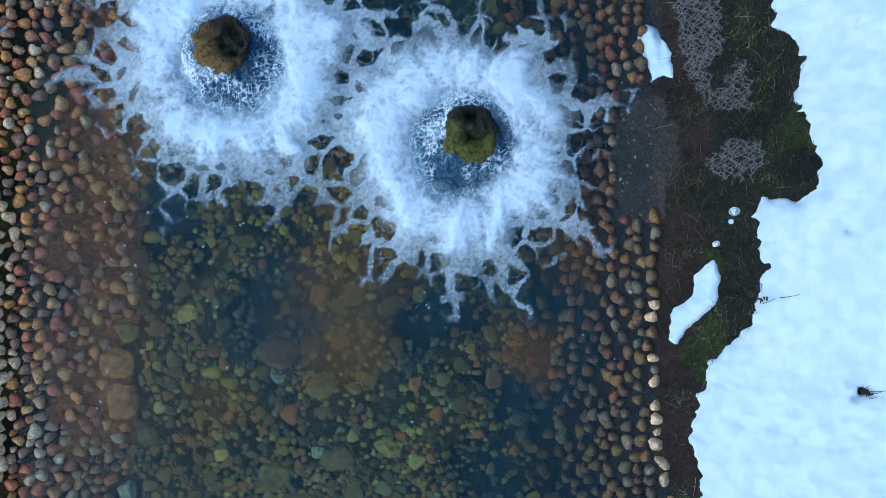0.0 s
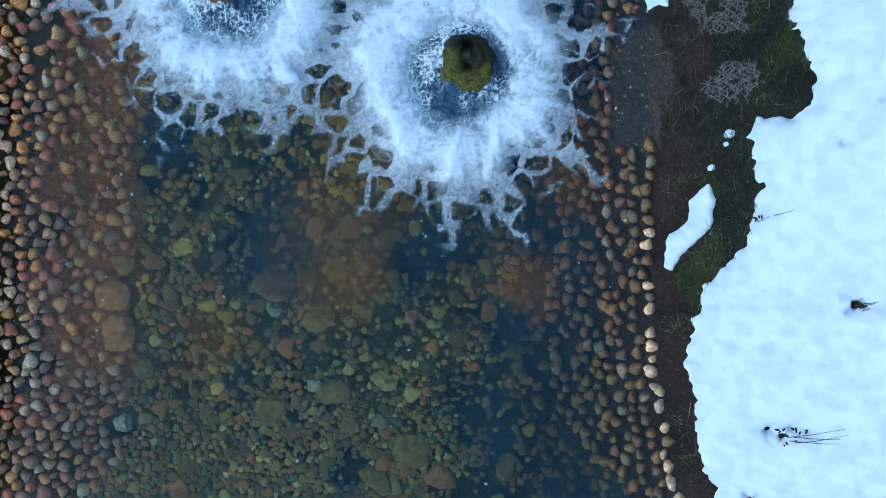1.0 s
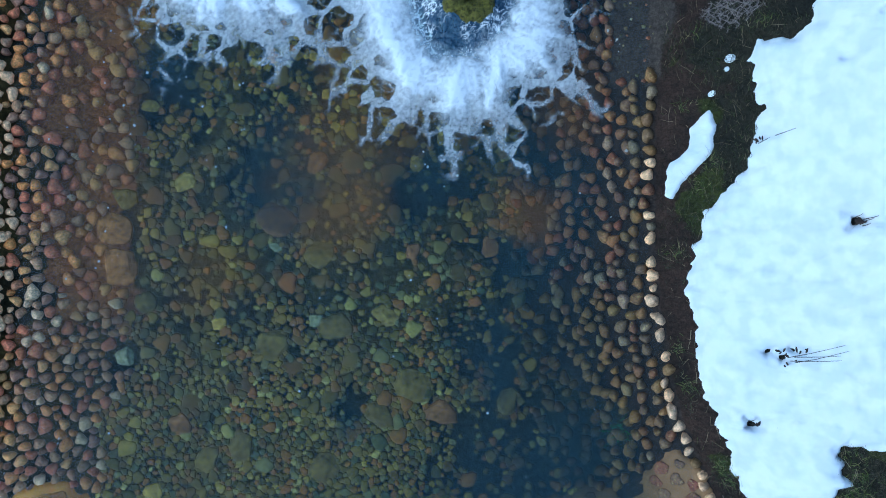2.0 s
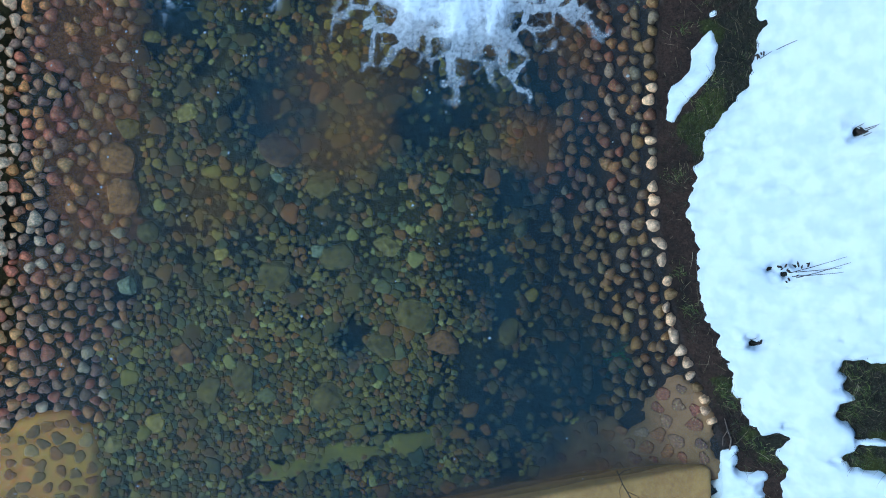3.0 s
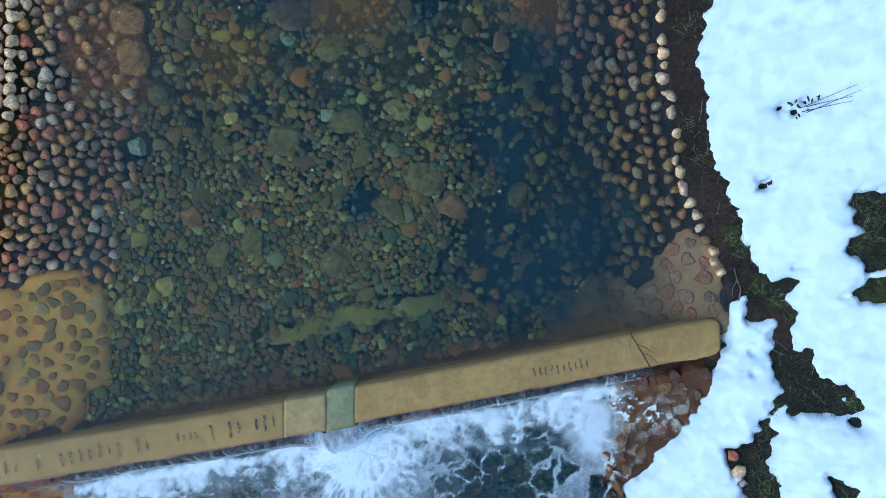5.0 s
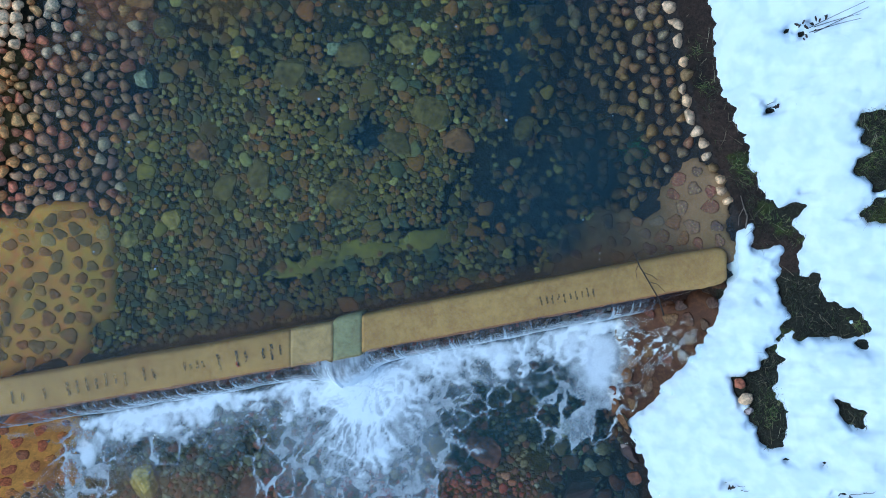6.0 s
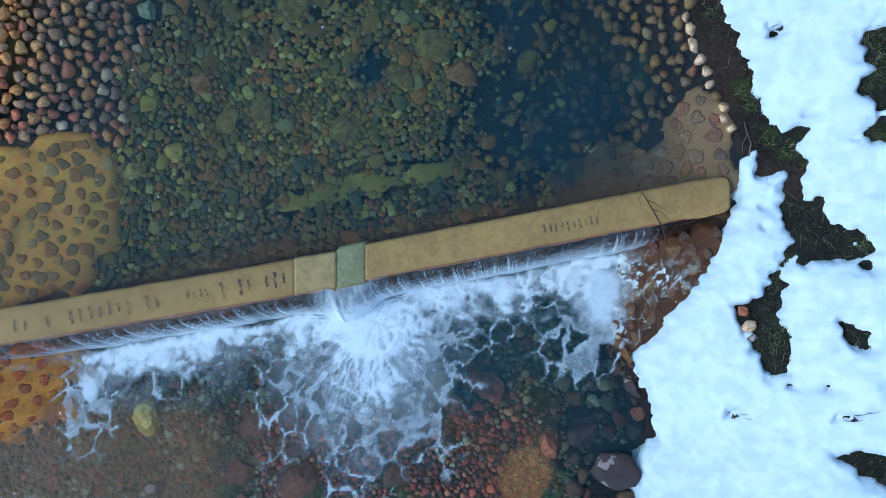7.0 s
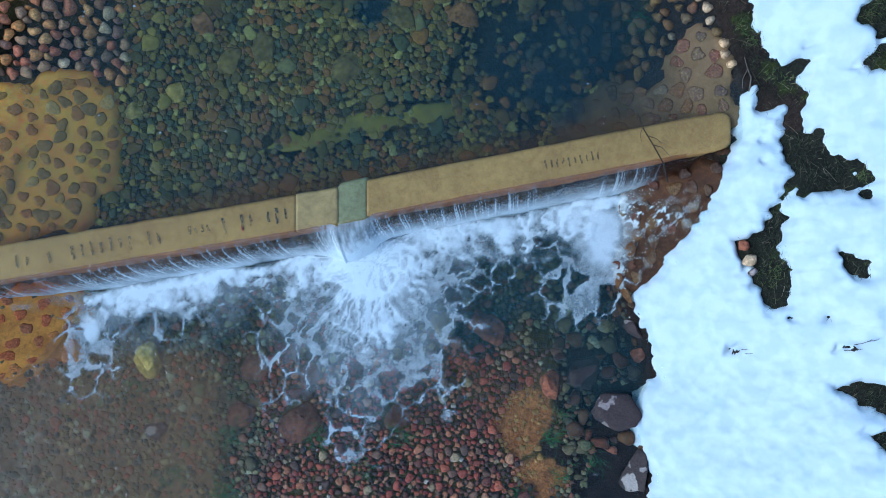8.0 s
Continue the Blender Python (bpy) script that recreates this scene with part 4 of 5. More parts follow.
for x, y, w, m, label in BIG_LOW:
    ob = rock("rock", x, y, float(ground_height(x, y, False)) + (0.01 if m is M_SLAB else 0.04), w * 1.12, w * rng.uniform(0.8, 1.0), (0.17 if m is M_SLAB else 0.5) * w, rng.uniform(0, 3.1), m, int(1000 * w + 70 * abs(x)), 0.95)
    tagged(ob, label, "rock", "rocks below the weir")
    taken.append((x, y, w))
sizes = np.sort(np.concatenate([rng.uniform(0.045, 0.065, 30), rng.uniform(0.026, 0.042, 760), rng.uniform(0.014, 0.025, 4900)]))[::-1]
spots = scatter((-4.1, 1.35, -6.2, -3.4), sizes, low_here, 9, before=taken)
extra, dim, ochre, near = [], [], [], 0
for x, y, s in spots:
    z = float(ground_height(x, y, False))
    b = s * rng.uniform(0.7, 1.0)
    red = -1.75 < x + 0.5 * (fbm(x, y, 3, 35) - 0.5) < 0.28 and y + 0.5 * (fbm(x, y, 3, 36) - 0.5) < -4.72
    if min(math.hypot(x - 0.24, (y + 5.22) * 0.7) - 0.17, math.hypot(x - 0.36, y + 5.55) - 0.13) < 0.12 * float(fbm(x, y, 6, 37)) - 0.03:
        if rng.rand() < 0.40:
            ochre.append((x, y, z + 0.005, s * 0.9, b * 0.9, s * 0.35, rng.uniform(0, 3.1)))
    elif s > 0.024 and y > -5.8 and near < 300:
        near += 1
        lay_stone("stone", x, y, s, b, s * 0.6, rng.uniform(0, 3.1), M_GRAVEL if red else M_GRAVEL_DARK, lower_bed, z + 0.012, 0.3)
    else:
        (extra if red else dim).append((x, y, z + 0.01, s, b, s * 0.65, rng.uniform(0, 3.1)))
tagged(joined_stones("gravel", extra, M_GRAVEL_JOINED, FLAT, lower_bed), "fine red gravel", kind="stuff")
tagged(joined_stones("gravel", dim, M_GRAVEL_DARK_JOINED, FLAT, lower_bed), "fine dark olive gravel", kind="stuff")
tagged(joined_stones("gravel", ochre, M_OCHRE, SMALL, lower_bed), "ochre crusted gravel", kind="stuff")

for x, y, s in scatter((0.45, 1.12, -5.4, -4.3), np.sort(rng.uniform(0.03, 0.075, 46))[::-1], lambda x, y: x > 0.55 + 0.4 * (fbm(x, y, 3, 31) - 0.5), 19, 0.9, before=taken, tries=3000):
    lay_stone("stone", x, y, s, s * rng.uniform(0.65, 1.0), 0.6 * s, rng.uniform(0, 3.1), M_GRAVEL_DARK if rng.rand() < 0.3 else M_WETFOOT, lower_bed, float(ground_height(x, y, False)) + 0.01, 0.3)

for x, y, w, m, label in ((1.67, -3.87, 0.050, M_REDROCK, "small reddish stone melting out of the snow"), (1.70, -3.97, 0.055, M_PALE, "pale rounded stone melting out of the snow"), (1.72, -4.05, 0.035, M_DARKROCK, "small grey stone melting out of the snow")):
    ob = rock("stone", x, y, float(ground_height(x, y, False)) + 0.05, w, 0.8 * w, 0.7 * w, 0.6, m, int(1000 * w), 0.7)
    tagged(ob, label, "stone", "stones at the snow's edge")

# rust stained paved slopes at both ends of the weir's foot
FOOT_E = [(0.72, -3.52), (0.95, -3.38), (1.60, -3.24), (1.53, -3.5), (1.36, -3.80), (1.18, -4.08), (1.05, -4.27), (0.95, -4.32), (0.80, -3.95)]
FOOT_W = [(-4.2, -4.25), (-3.3, -4.14), (-3.0, -4.12), (-3.06, -4.4), (-3.2, -4.75), (-3.6, -4.9), (-4.2, -4.9)]
foot_east = apron("foot_east", FOOT_E, 0.05, M_RUST, "rust stained mortar slope set with wet stones", (0.5, 2.0, -4.6, -3.1))
foot_west = apron("foot_west", FOOT_W, 0.05, M_RUST_BRIGHT, "orange rust stained mortar slope set with stones", (-4.3, -2.7, -5.1, -4.0))
apron_stones(foot_east, FOOT_E, 60, 0.055, (0.7, 1.7, -4.4, -3.2), 6, M_WETFOOT)
apron_stones(foot_west, FOOT_W, 34, 0.05, (-3.7, -3.0, -4.9, -4.1), 8, M_FOOT_WEST)

# ---- snow ----
SNOW = [(1.74, 1.44), (1.75, 1.29), (1.81, 1.22), (1.86, 1.09), (1.83, 0.88), (1.86, 0.71), (1.90, 0.55), (1.93, 0.47), (1.90, 0.36), (1.83, 0.29), (1.68, 0.30), (1.67, 0.19),
        (1.70, 0.0), (1.72, -0.20), (1.69, -0.33), (1.68, -0.47), (1.56, -0.59), (1.48, -0.74), (1.45, -0.89), (1.40, -1.06), (1.40, -1.27), (1.43, -1.41), (1.47, -1.66), (1.50, -1.85),
        (1.56, -2.03), (1.63, -2.20), (1.71, -2.42), (1.78, -2.60), (1.86, -2.69), (1.99, -2.68), (2.1, -3.1), (9, -3.1), (9, 6), (1.7, 6)]
SNOW_LOW = [(1.71, -2.79), (1.65, -2.87), (1.66, -3.0), (1.63, -3.13), (1.60, -3.22), (1.51, -3.46), (1.47, -3.61), (1.35, -3.77), (1.27, -3.88), (1.17, -4.07), (1.05, -4.20), (1.04, -4.32),
            (1.14, -4.51), (1.19, -4.68), (1.18, -4.85), (1.07, -4.97), (1.04, -5.16), (1.03, -5.24), (1.09, -5.41), (1.18, -5.57), (1.16, -5.75), (1.2, -9), (9, -9), (9, -2.4), (2.1, -2.4), (1.99, -2.68), (1.92, -2.85), (1.76, -2.87)]
# bare ground within the snow
STRIP = [(1.74, -2.80), (1.73, -2.67), (1.77, -2.64), (1.84, -2.70), (1.95, -2.66), (1.97, -2.73), (1.95, -2.81), (2.01, -2.90), (1.96, -2.98), (1.99, -3.10), (2.03, -3.15), (2.08, -3.12), (2.09, -3.22),
         (2.13, -3.30), (2.22, -3.35), (2.29, -3.36), (2.30, -3.45), (2.26, -3.52), (2.13, -3.53), (2.01, -3.50), (1.98, -3.56), (1.96, -3.48), (1.93, -3.49), (1.88, -3.58), (1.86, -3.64), (1.91, -3.68),
         (1.88, -3.75), (1.86, -3.89), (1.93, -4.02), (1.94, -4.11), (1.92, -4.28), (1.84, -4.30), (1.77, -4.17), (1.68, -3.95), (1.65, -3.85), (1.77, -3.80), (1.80, -3.70), (1.92, -3.41), (1.89, -3.30),
         (1.89, -3.04), (1.92, -2.86), (1.84, -2.97), (1.79, -2.96)]
BARE = [
    STRIP,
    [(2.16, -3.93), (2.21, -3.94), (2.30, -3.98), (2.30, -4.07), (2.25, -4.08), (2.20, -4.04)],
    [(2.20, -4.81), (2.27, -4.78), (2.42, -4.78), (2.6, -4.8), (2.6, -5.0), (2.42, -4.96), (2.32, -4.90)],
    [(2.34, -5.08), (2.42, -5.03), (2.6, -5.1), (2.41, -5.18)],
    [(2.17, -2.15), (2.21, -2.13), (2.6, -2.15), (2.6, -2.6), (2.29, -2.60), (2.23, -2.52), (2.19, -2.49), (2.20, -2.42), (2.24, -2.39), (2.21, -2.30)],
    [(2.19, -2.77), (2.23, -2.73), (2.29, -2.65), (2.6, -2.66), (2.6, -2.82), (2.31, -2.80)],
    [(2.24, -3.54), (2.28, -3.53), (2.29, -3.58), (2.25, -3.575)],
]


def snow_sheet(name, depth_of, box, step, depth, label, ragged=1.0):
    sx, sy = np.arange(box[0], box[1], step), np.arange(box[2], box[3], step)
    X, Y = np.meshgrid(sx, sy)
    qx, qy = X + 0.07 * fbm(X, Y, 8, 47), Y + 0.07 * fbm(X, Y, 8, 48)
    f1, _ = cells(qx, qy, 7.0, 3)
    f3, _ = cells(qx + 0.3, qy, 13.0, 6)
    f5, _ = cells(qx, qy + 0.02 * fbm(X, Y, 20, 50), 3.1, 9)
    f4, _ = cells(X + 0.03 * fbm(X, Y, 20, 49), Y, 13.0, 2)
    d = depth_of(X, Y) + ragged * (0.024 * (fbm(X, Y, 9, 41) - 0.5) * 2 + 0.018 * (fbm(X, Y, 26, 42) - 0.5) * 2 + 0.042 * (0.42 - f4))
    lumps = 0.030 * (fbm(X, Y, 2.5, 43) - 0.5) + 0.016 * (fbm(X, Y, 7, 44) - 0.5) + 0.026 * np.minimum(f1, 0.75) ** 2 * (0.3 + 1.3 * fbm(X, Y, 1.7, 45)) + 0.014 * np.minimum(f3, 0.7) ** 2 - 0.045 * smooth(0.12, 0.03, f5) * smooth(0.5, 0.6, fbm(X, Y, 1.2, 39)) + 0.005 * (fbm(X, Y, 18, 46) - 0.5)
    top = np.where(d > 0, depth * (1 - np.exp(-d / 0.035)) + lumps * smooth(0.0, 0.1, d), 2.5 * d)
    Z = ground_height(X, Y) + top
    v, f = pruned(np.stack([X.ravel(), Y.ravel(), Z.ravel()], 1), grid_faces(len(sx), len(sy), d > 0))
    return tagged(sheet(name, v, f, M_SNOW), label, "snow", kind="stuff")


# pits melted round dead plants: x, y, radius
PITS = [(1.88, -1.62, 0.042), (1.95, -1.58, 0.030), (1.82, -1.59, 0.020), (2.17, -0.80, 0.045), (2.14, -0.76, 0.025), (1.75, -2.06, 0.035), (1.78, -2.02, 0.018), (2.22, -4.53, 0.035), (1.97, -2.59, 0.04), (1.65, -4.59, 0.025), (2.12, -4.34, 0.03), (1.93, -4.36, 0.03)]


def main_snow(X, Y):
    d = np.maximum(inside(X, Y, SNOW), inside(X, Y, SNOW_LOW))
    for hole in BARE:
        d = np.minimum(d, -inside(X, Y, hole))
    wob = 0.9 * (fbm(X, Y, 26, 112) - 0.5)
    for px, py, pr in PITS:
        d = np.minimum(d, np.hypot(X - px, (Y - py) * 1.5) - pr * (0.45 + 2.6 * wob))
    return d


snow_sheet("snow_cover", main_snow, (0.95, 3.4, -6.4, 2.6), 0.016, 0.085, "thick melting snow lying on the grassy bank")
snow_sheet("snow_cover", lambda X, Y: np.minimum(X - 3.3, 13.0 - np.hypot(X, Y + 2)), (3.2, 13.2, -15.2, 11.2), 0.1, 0.085, "smooth snow lying on the higher bank")
snow_sheet("snow_cover", lambda X, Y: np.minimum(edge_left(Y) - 1.2 - X, 13.0 - np.hypot(X, Y + 2)), (-15.2, -4.0, -15.2, 11.2), 0.1, 0.085, "smooth snow lying on the opposite bank")
snow_sheet("snow_cover", lambda X, Y: np.minimum.reduce([X - 1.75, Y - 2.56, 13.0 - np.hypot(X, Y + 2)]), (1.6, 3.45, 2.5, 11.2), 0.06, 0.085, "smooth snow lying on the bank upstream")
snow_sheet("snow_cover", lambda X, Y: np.minimum.reduce([X - 1.2, -6.36 - Y, 13.0 - np.hypot(X, Y + 2)]), (1.0, 3.45, -15.2, -6.3), 0.06, 0.085, "smooth snow lying on the bank downstream")
PATCHES = [
    ([(1.14, 1.52), (1.21, 1.47), (1.26, 1.35), (1.29, 1.21), (1.29, 1.12), (1.24, 1.15), (1.18, 1.13), (1.10, 1.40), (1.10, 1.47)], "small elongated patch of snow at the water's edge"),
    ([(1.49, -0.06), (1.53, -0.17), (1.51, -0.35), (1.35, -0.54), (1.31, -0.62), (1.27, -0.60), (1.29, -0.38), (1.35, -0.36), (1.39, -0.30), (1.40, -0.17)], "narrow curved patch of melting snow on soil"),
]
for outline, label in PATCHES:
    p = np.array(outline)
    snow_sheet("snow_patch", lambda X, Y: inside(X, Y, outline), (p[:, 0].min() - 0.1, p[:, 0].max() + 0.1, p[:, 1].min() - 0.1, p[:, 1].max() + 0.1), 0.012, 0.06, label, 0.35)
for x, y, s in ((1.585, 0.235, 0.028), (1.50, 0.03, 0.022), (1.57, 0.17, 0.012), (-3.22, 1.52, 0.07), (2.23, -3.42, 0.02)):
    snow_sheet("snow_scrap", lambda X, Y: s - np.hypot((X - x) * 1.2, Y - y), (x - 0.15, x + 0.15, y - 0.15, y + 0.15), 0.008, 0.03, "little scrap of leftover snow on bare ground", 0.5)

# ---- fountains ----
FOUNTAINS = [(-1.72, 1.37, -1.64, 1.27), (-0.04, 0.76, -0.10, 0.70)]


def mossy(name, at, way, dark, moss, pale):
    """Wet stone with moss on one flank; shade is painted dark on the other."""
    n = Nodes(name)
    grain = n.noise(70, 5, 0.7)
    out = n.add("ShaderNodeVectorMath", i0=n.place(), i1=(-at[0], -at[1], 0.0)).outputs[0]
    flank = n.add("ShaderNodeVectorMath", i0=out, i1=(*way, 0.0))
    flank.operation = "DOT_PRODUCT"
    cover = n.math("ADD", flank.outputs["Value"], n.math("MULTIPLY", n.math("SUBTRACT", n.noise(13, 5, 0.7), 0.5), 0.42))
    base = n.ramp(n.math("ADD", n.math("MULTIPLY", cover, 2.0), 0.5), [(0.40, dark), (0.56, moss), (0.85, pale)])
    tufts = n.noise(32, 5, 0.7)
    base = n.mix(1.0, base, n.ramp(tufts, [(0.34, 0.18), (0.50, 0.9), (0.7, 1.3)]), "MULTIPLY")
    base = n.mix(1.0, base, n.ramp(grain, [(0.25, 0.4), (0.75, 1.6)]), "MULTIPLY")
    return n.done(base, 0.45, n.bump(n.math("ADD", grain, n.math("MULTIPLY", tufts, 1.5)), 1.0, 0.03), 0.3)


M_THROAT = plain_stone("dark wet throat", (0.012, 0.012, 0.012), (0.06, 0.05, 0.02), 0.3, 34)
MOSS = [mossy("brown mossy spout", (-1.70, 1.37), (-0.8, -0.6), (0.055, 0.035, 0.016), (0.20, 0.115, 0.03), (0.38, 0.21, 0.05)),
        # the dark tone paints the shadow over this spout's north half
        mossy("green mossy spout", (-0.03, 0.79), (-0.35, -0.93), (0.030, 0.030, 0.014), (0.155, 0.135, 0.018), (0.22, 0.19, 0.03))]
for (nx_, ny_, rx_, ry_), (ox_, oy_), moss, label in zip(FOUNTAINS, ((0.075, 0.015), (0.035, 0.05)), MOSS, ("brown mossy fountain spout with water bubbling out", "green mossy fountain spout with water bubbling out")):
    spout = tagged(new("fountain_spout"), label, "fountain", "fountain spouts")

    def turned(name, profile, material, note):
        bm = bmesh.new()
        rings = []
        for rad, z in profile:
            ring = []
            for k in range(56):
                a = 2 * math.pi * k / 56
                lump = fbm(nx_ + math.cos(a), ny_ + math.sin(a), 3, 51) - 0.5
                q = 1.12 * rad * (1 + 0.16 * lump + 0.10 * (vnoise(math.cos(a) * 9 + rad * 9, math.sin(a) * 9, 1, 52) - 0.5) + 0.06 * (vnoise(math.cos(a) * 30, math.sin(a) * 30 + rad * 20, 1, 50) - 0.5))
                off = smooth(0.19, 0.08, rad)
                rise = 0.09 * (vnoise(nx_ + rad * math.cos(a), rad * math.sin(a), 14, 53) - 0.5) + 0.03 * (vnoise(rad * math.cos(a), ny_ + rad * math.sin(a), 45, 49) - 0.5)
                ring.append(bm.verts.new((nx_ + q * math.cos(a) + ox_ * off, ny_ + q * math.sin(a) + oy_ * off, z + rise * (z > -0.1))))
            rings.append(ring)
        for a, b in zip(rings, rings[1:]):
            for k in range(56):
                bm.faces.new((a[k], a[(k + 1) % 56], b[(k + 1) % 56], b[k])).smooth = True
        bm.faces.new(rings[-1])
        bmesh.ops.recalc_face_normals(bm, faces=bm.faces)
        return part(name, bm, material, spout, note)

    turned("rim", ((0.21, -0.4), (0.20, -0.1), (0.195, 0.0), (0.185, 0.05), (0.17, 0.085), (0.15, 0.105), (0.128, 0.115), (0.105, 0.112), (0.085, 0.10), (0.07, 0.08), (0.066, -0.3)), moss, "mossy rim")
    turned("throat", ((0.08, 0.072), (0.06, 0.08), (0.04, 0.084), (0.015, 0.086)), M_THROAT, "dark water filled throat")

# churning water round the spouts
step = 0.008
fx, fy = np.arange(-3.1, 1.25, step), np.arange(-0.75, 2.75, step)
X, Y = np.meshgrid(fx, fy)
froth, height = np.zeros_like(X), np.zeros_like(X)
wx_ = X + 0.15 * (fbm(X, Y, 3.2, 61) - 0.5) + 0.045 * (fbm(X, Y, 11, 62) - 0.5)
wy_ = Y + 0.15 * (fbm(X, Y, 3.2, 63) - 0.5) + 0.045 * (fbm(X, Y, 11, 64) - 0.5)
disc = np.full_like(X, 9.0)
bubbles = fbm(X, Y, 60, 57, 3)
billow, soft = fbm(wx_, wy_, 5, 66), fbm(wx_, wy_, 2.6, 67)
strands = np.maximum(smooth(0.74, 0.97, 1 - np.abs(2 * fbm(wx_ + 0.12 * billow, wy_, 8.5, 54, 3) - 1)), 0.8 * smooth(0.78, 0.97, 1 - np.abs(2 * fbm(wx_, wy_ + 0.1 * soft, 17, 56, 2) - 1)))
c1, c2 = cells(wx_ + 0.06 * (fbm(X, Y, 9, 55) - 0.5), wy_ + 0.06 * (fbm(X, Y, 9, 53) - 0.5), 6.2, 7)
e1, e2 = cells(wx_ + 0.05 * (fbm(X, Y, 14, 60) - 0.5), wy_, 12.5, 4)
for k, (nx_, ny_, rx_, ry_) in enumerate(FOUNTAINS):
    r, a = np.hypot(wx_ - rx_, wy_ - ry_), np.arctan2(wy_ - ry_, wx_ - rx_)
    ca, sa = np.cos(a), np.sin(a)
    lobes = fbm(ca * 2.2 + 5 * k, sa * 2.2, 2.0, 65, 3) - 0.5
    tongues = fbm(ca * 4.2 + 9 * k, sa * 4.2 + 0.35 * r, 2.2, 59, 3) - 0.5
    outer = 0.70 + 0.26 * lobes
    core = smooth(outer + 0.13, outer - 0.16, r + 0.10 * (billow - 0.5))
    wisps = fbm(ca * 7 + 0.8 * billow + 3 * k, sa * 7 + 1.2 * r, 1.9, 69)
    folds = 1 - np.abs(2 * fbm(wx_ + 0.15 * billow, wy_, 4.2, 58 + k) - 1)
    white = core * (0.30 + 0.62 * (billow - 0.4) + 0.32 * smooth(0.35, 0.9, folds) + 0.50 * (wisps - 0.45) + 0.18 * smooth(0.30, 0.55, r) + 0.34 * strands + 0.55 * (bubbles - 0.5))
    reach = outer + 0.40 + 0.75 * tongues + 0.25 * lobes
    out = np.clip((r - outer) / np.maximum(reach - outer, 0.08), 0, 1.5)
    film = smooth(1.02, 0.72, out + 0.25 * (soft - 0.5))
    wall = 0.46 - 0.38 * np.clip(out, 0, 1) + 0.60 * (soft - 0.5)
    lace = smooth(wall + 0.06, wall - 0.05, c2 - c1) * (0.55 + 0.45 * smooth(0.10, 0.30, e1 + 0.35 * (1 - out)))
    threads = smooth(0.10, 0.03, e2 - e1) * smooth(0.9, 0.3, out)
    mine = np.maximum(white, film * np.maximum(lace, 0.7 * threads) * (0.10 + 0.34 * bubbles + 0.24 * (1 - np.clip(out, 0, 1)) + 0.30 * (billow - 0.5)))
    froth = np.maximum(froth, mine)
    height = np.maximum(height, core * (0.010 + 0.045 * billow + 0.012 * folds))
    disc = np.minimum(disc, np.hypot(X - rx_, Y - ry_) + 0.14 * (fbm(X, Y, 6, 68) - 0.5) + 0.05 * (fbm(X, Y, 18, 54) - 0.5))
spark = smooth(0.22, 0.50, disc)
froth *= spark
Z = 0.012 + height * smooth(0.25, 0.5, disc)
keep = (froth > 0.05) & (disc > 0.20)
v, f, q = pruned(np.stack([X.ravel(), Y.ravel(), Z.ravel()], 1), grid_faces(len(fx), len(fy), keep), froth.ravel())
tagged(sheet("fountain_foam", v, f, M_FOAM, froth=q), "white churning foam with lacy tongues round the spouts", "foam", kind="stuff")
for nx_, ny_, rx_, ry_ in FOUNTAINS:
    ux = np.arange(-0.46, 0.461, 0.006)
    X, Y = np.meshgrid(ux + rx_, ux + ry_)
    r = np.hypot(X - rx_, Y - ry_)
    rn = np.hypot(X - nx_, Y - ny_)
    chop = fbm(X, Y, 26, 71, 3)
    Z = 0.006 + 0.075 * smooth(0.36, 0.16, rn) + 0.045 * (chop - 0.5) * smooth(0.40, 0.28, r)
    bend = X + 0.04 * fbm(X, Y, 14, 72), Y + 0.04 * fbm(X, Y, 14, 75)
    ridge = np.maximum(smooth(0.80, 0.96, 1 - np.abs(2 * vnoise(*bend, 34, 76) - 1)), smooth(0.82, 0.97, 1 - np.abs(2 * vnoise(*bend, 62, 77) - 1)))
    clear_ = fbm(X, Y, 5, 73)
    q = 0.06 + 0.85 * ridge * smooth(0.34, 0.54, clear_) + 0.35 * smooth(0.50, 0.70, clear_) + 0.62 * smooth(0.24, 0.38, r + 0.14 * (fbm(X, Y, 9, 78) - 0.5)) * (0.5 + ridge)
    q = q * smooth(0.46, 0.36, r + 0.10 * (fbm(X, Y, 7, 68) - 0.5))
    v, f, q = pruned(np.stack([X.ravel(), Y.ravel(), Z.ravel()], 1), grid_faces(len(ux), len(ux), (r < 0.45) & (rn > 0.165)), q.ravel())
    tagged(sheet("upwelling_water", v, f, M_UPWELL, froth=q), "rippling water welling up round a fountain spout", "water", "fountain water", kind="stuff")

# ---- water falling over the weir ----
ux, prof = np.arange(-4.4, 1.30, 0.007), np.linspace(0, 1, 26)
X, T = np.meshgrid(ux, prof)
lip = weir_north(X) - WEIR_W + 0.015 - 0.03 * smooth(-1.16, -1.08, X) * smooth(-0.84, -0.92, X)
reach = 0.17 + 0.04 * (fbm(X, 0 * X, 3, 81) - 0.5) + 0.10 * np.exp(-((X + 1.04) / 0.20) ** 2)
Y = lip - reach * T ** 0.62 - 0.01 * (fbm(X, T, 20, 82) - 0.5)
X2 = X + 0.03 * T * (fbm(X, T, 2, 80) - 0.3)
Z = -0.012 - (0.012 - LOW_Z + 0.02) * T ** 1.5 + 0.006 * (fbm(X, T * 0.2, 40, 83) - 0.5)
thread = 0.55 * smooth(0.50, 0.80, fbm(X - 0.05 * T, 0.01 * T, 170, 84, 2)) * smooth(0.02, 0.10, T) * smooth(1.0, 0.5, T) * smooth(0.22, 0.55, fbm(X, 0 * X, 5, 79))
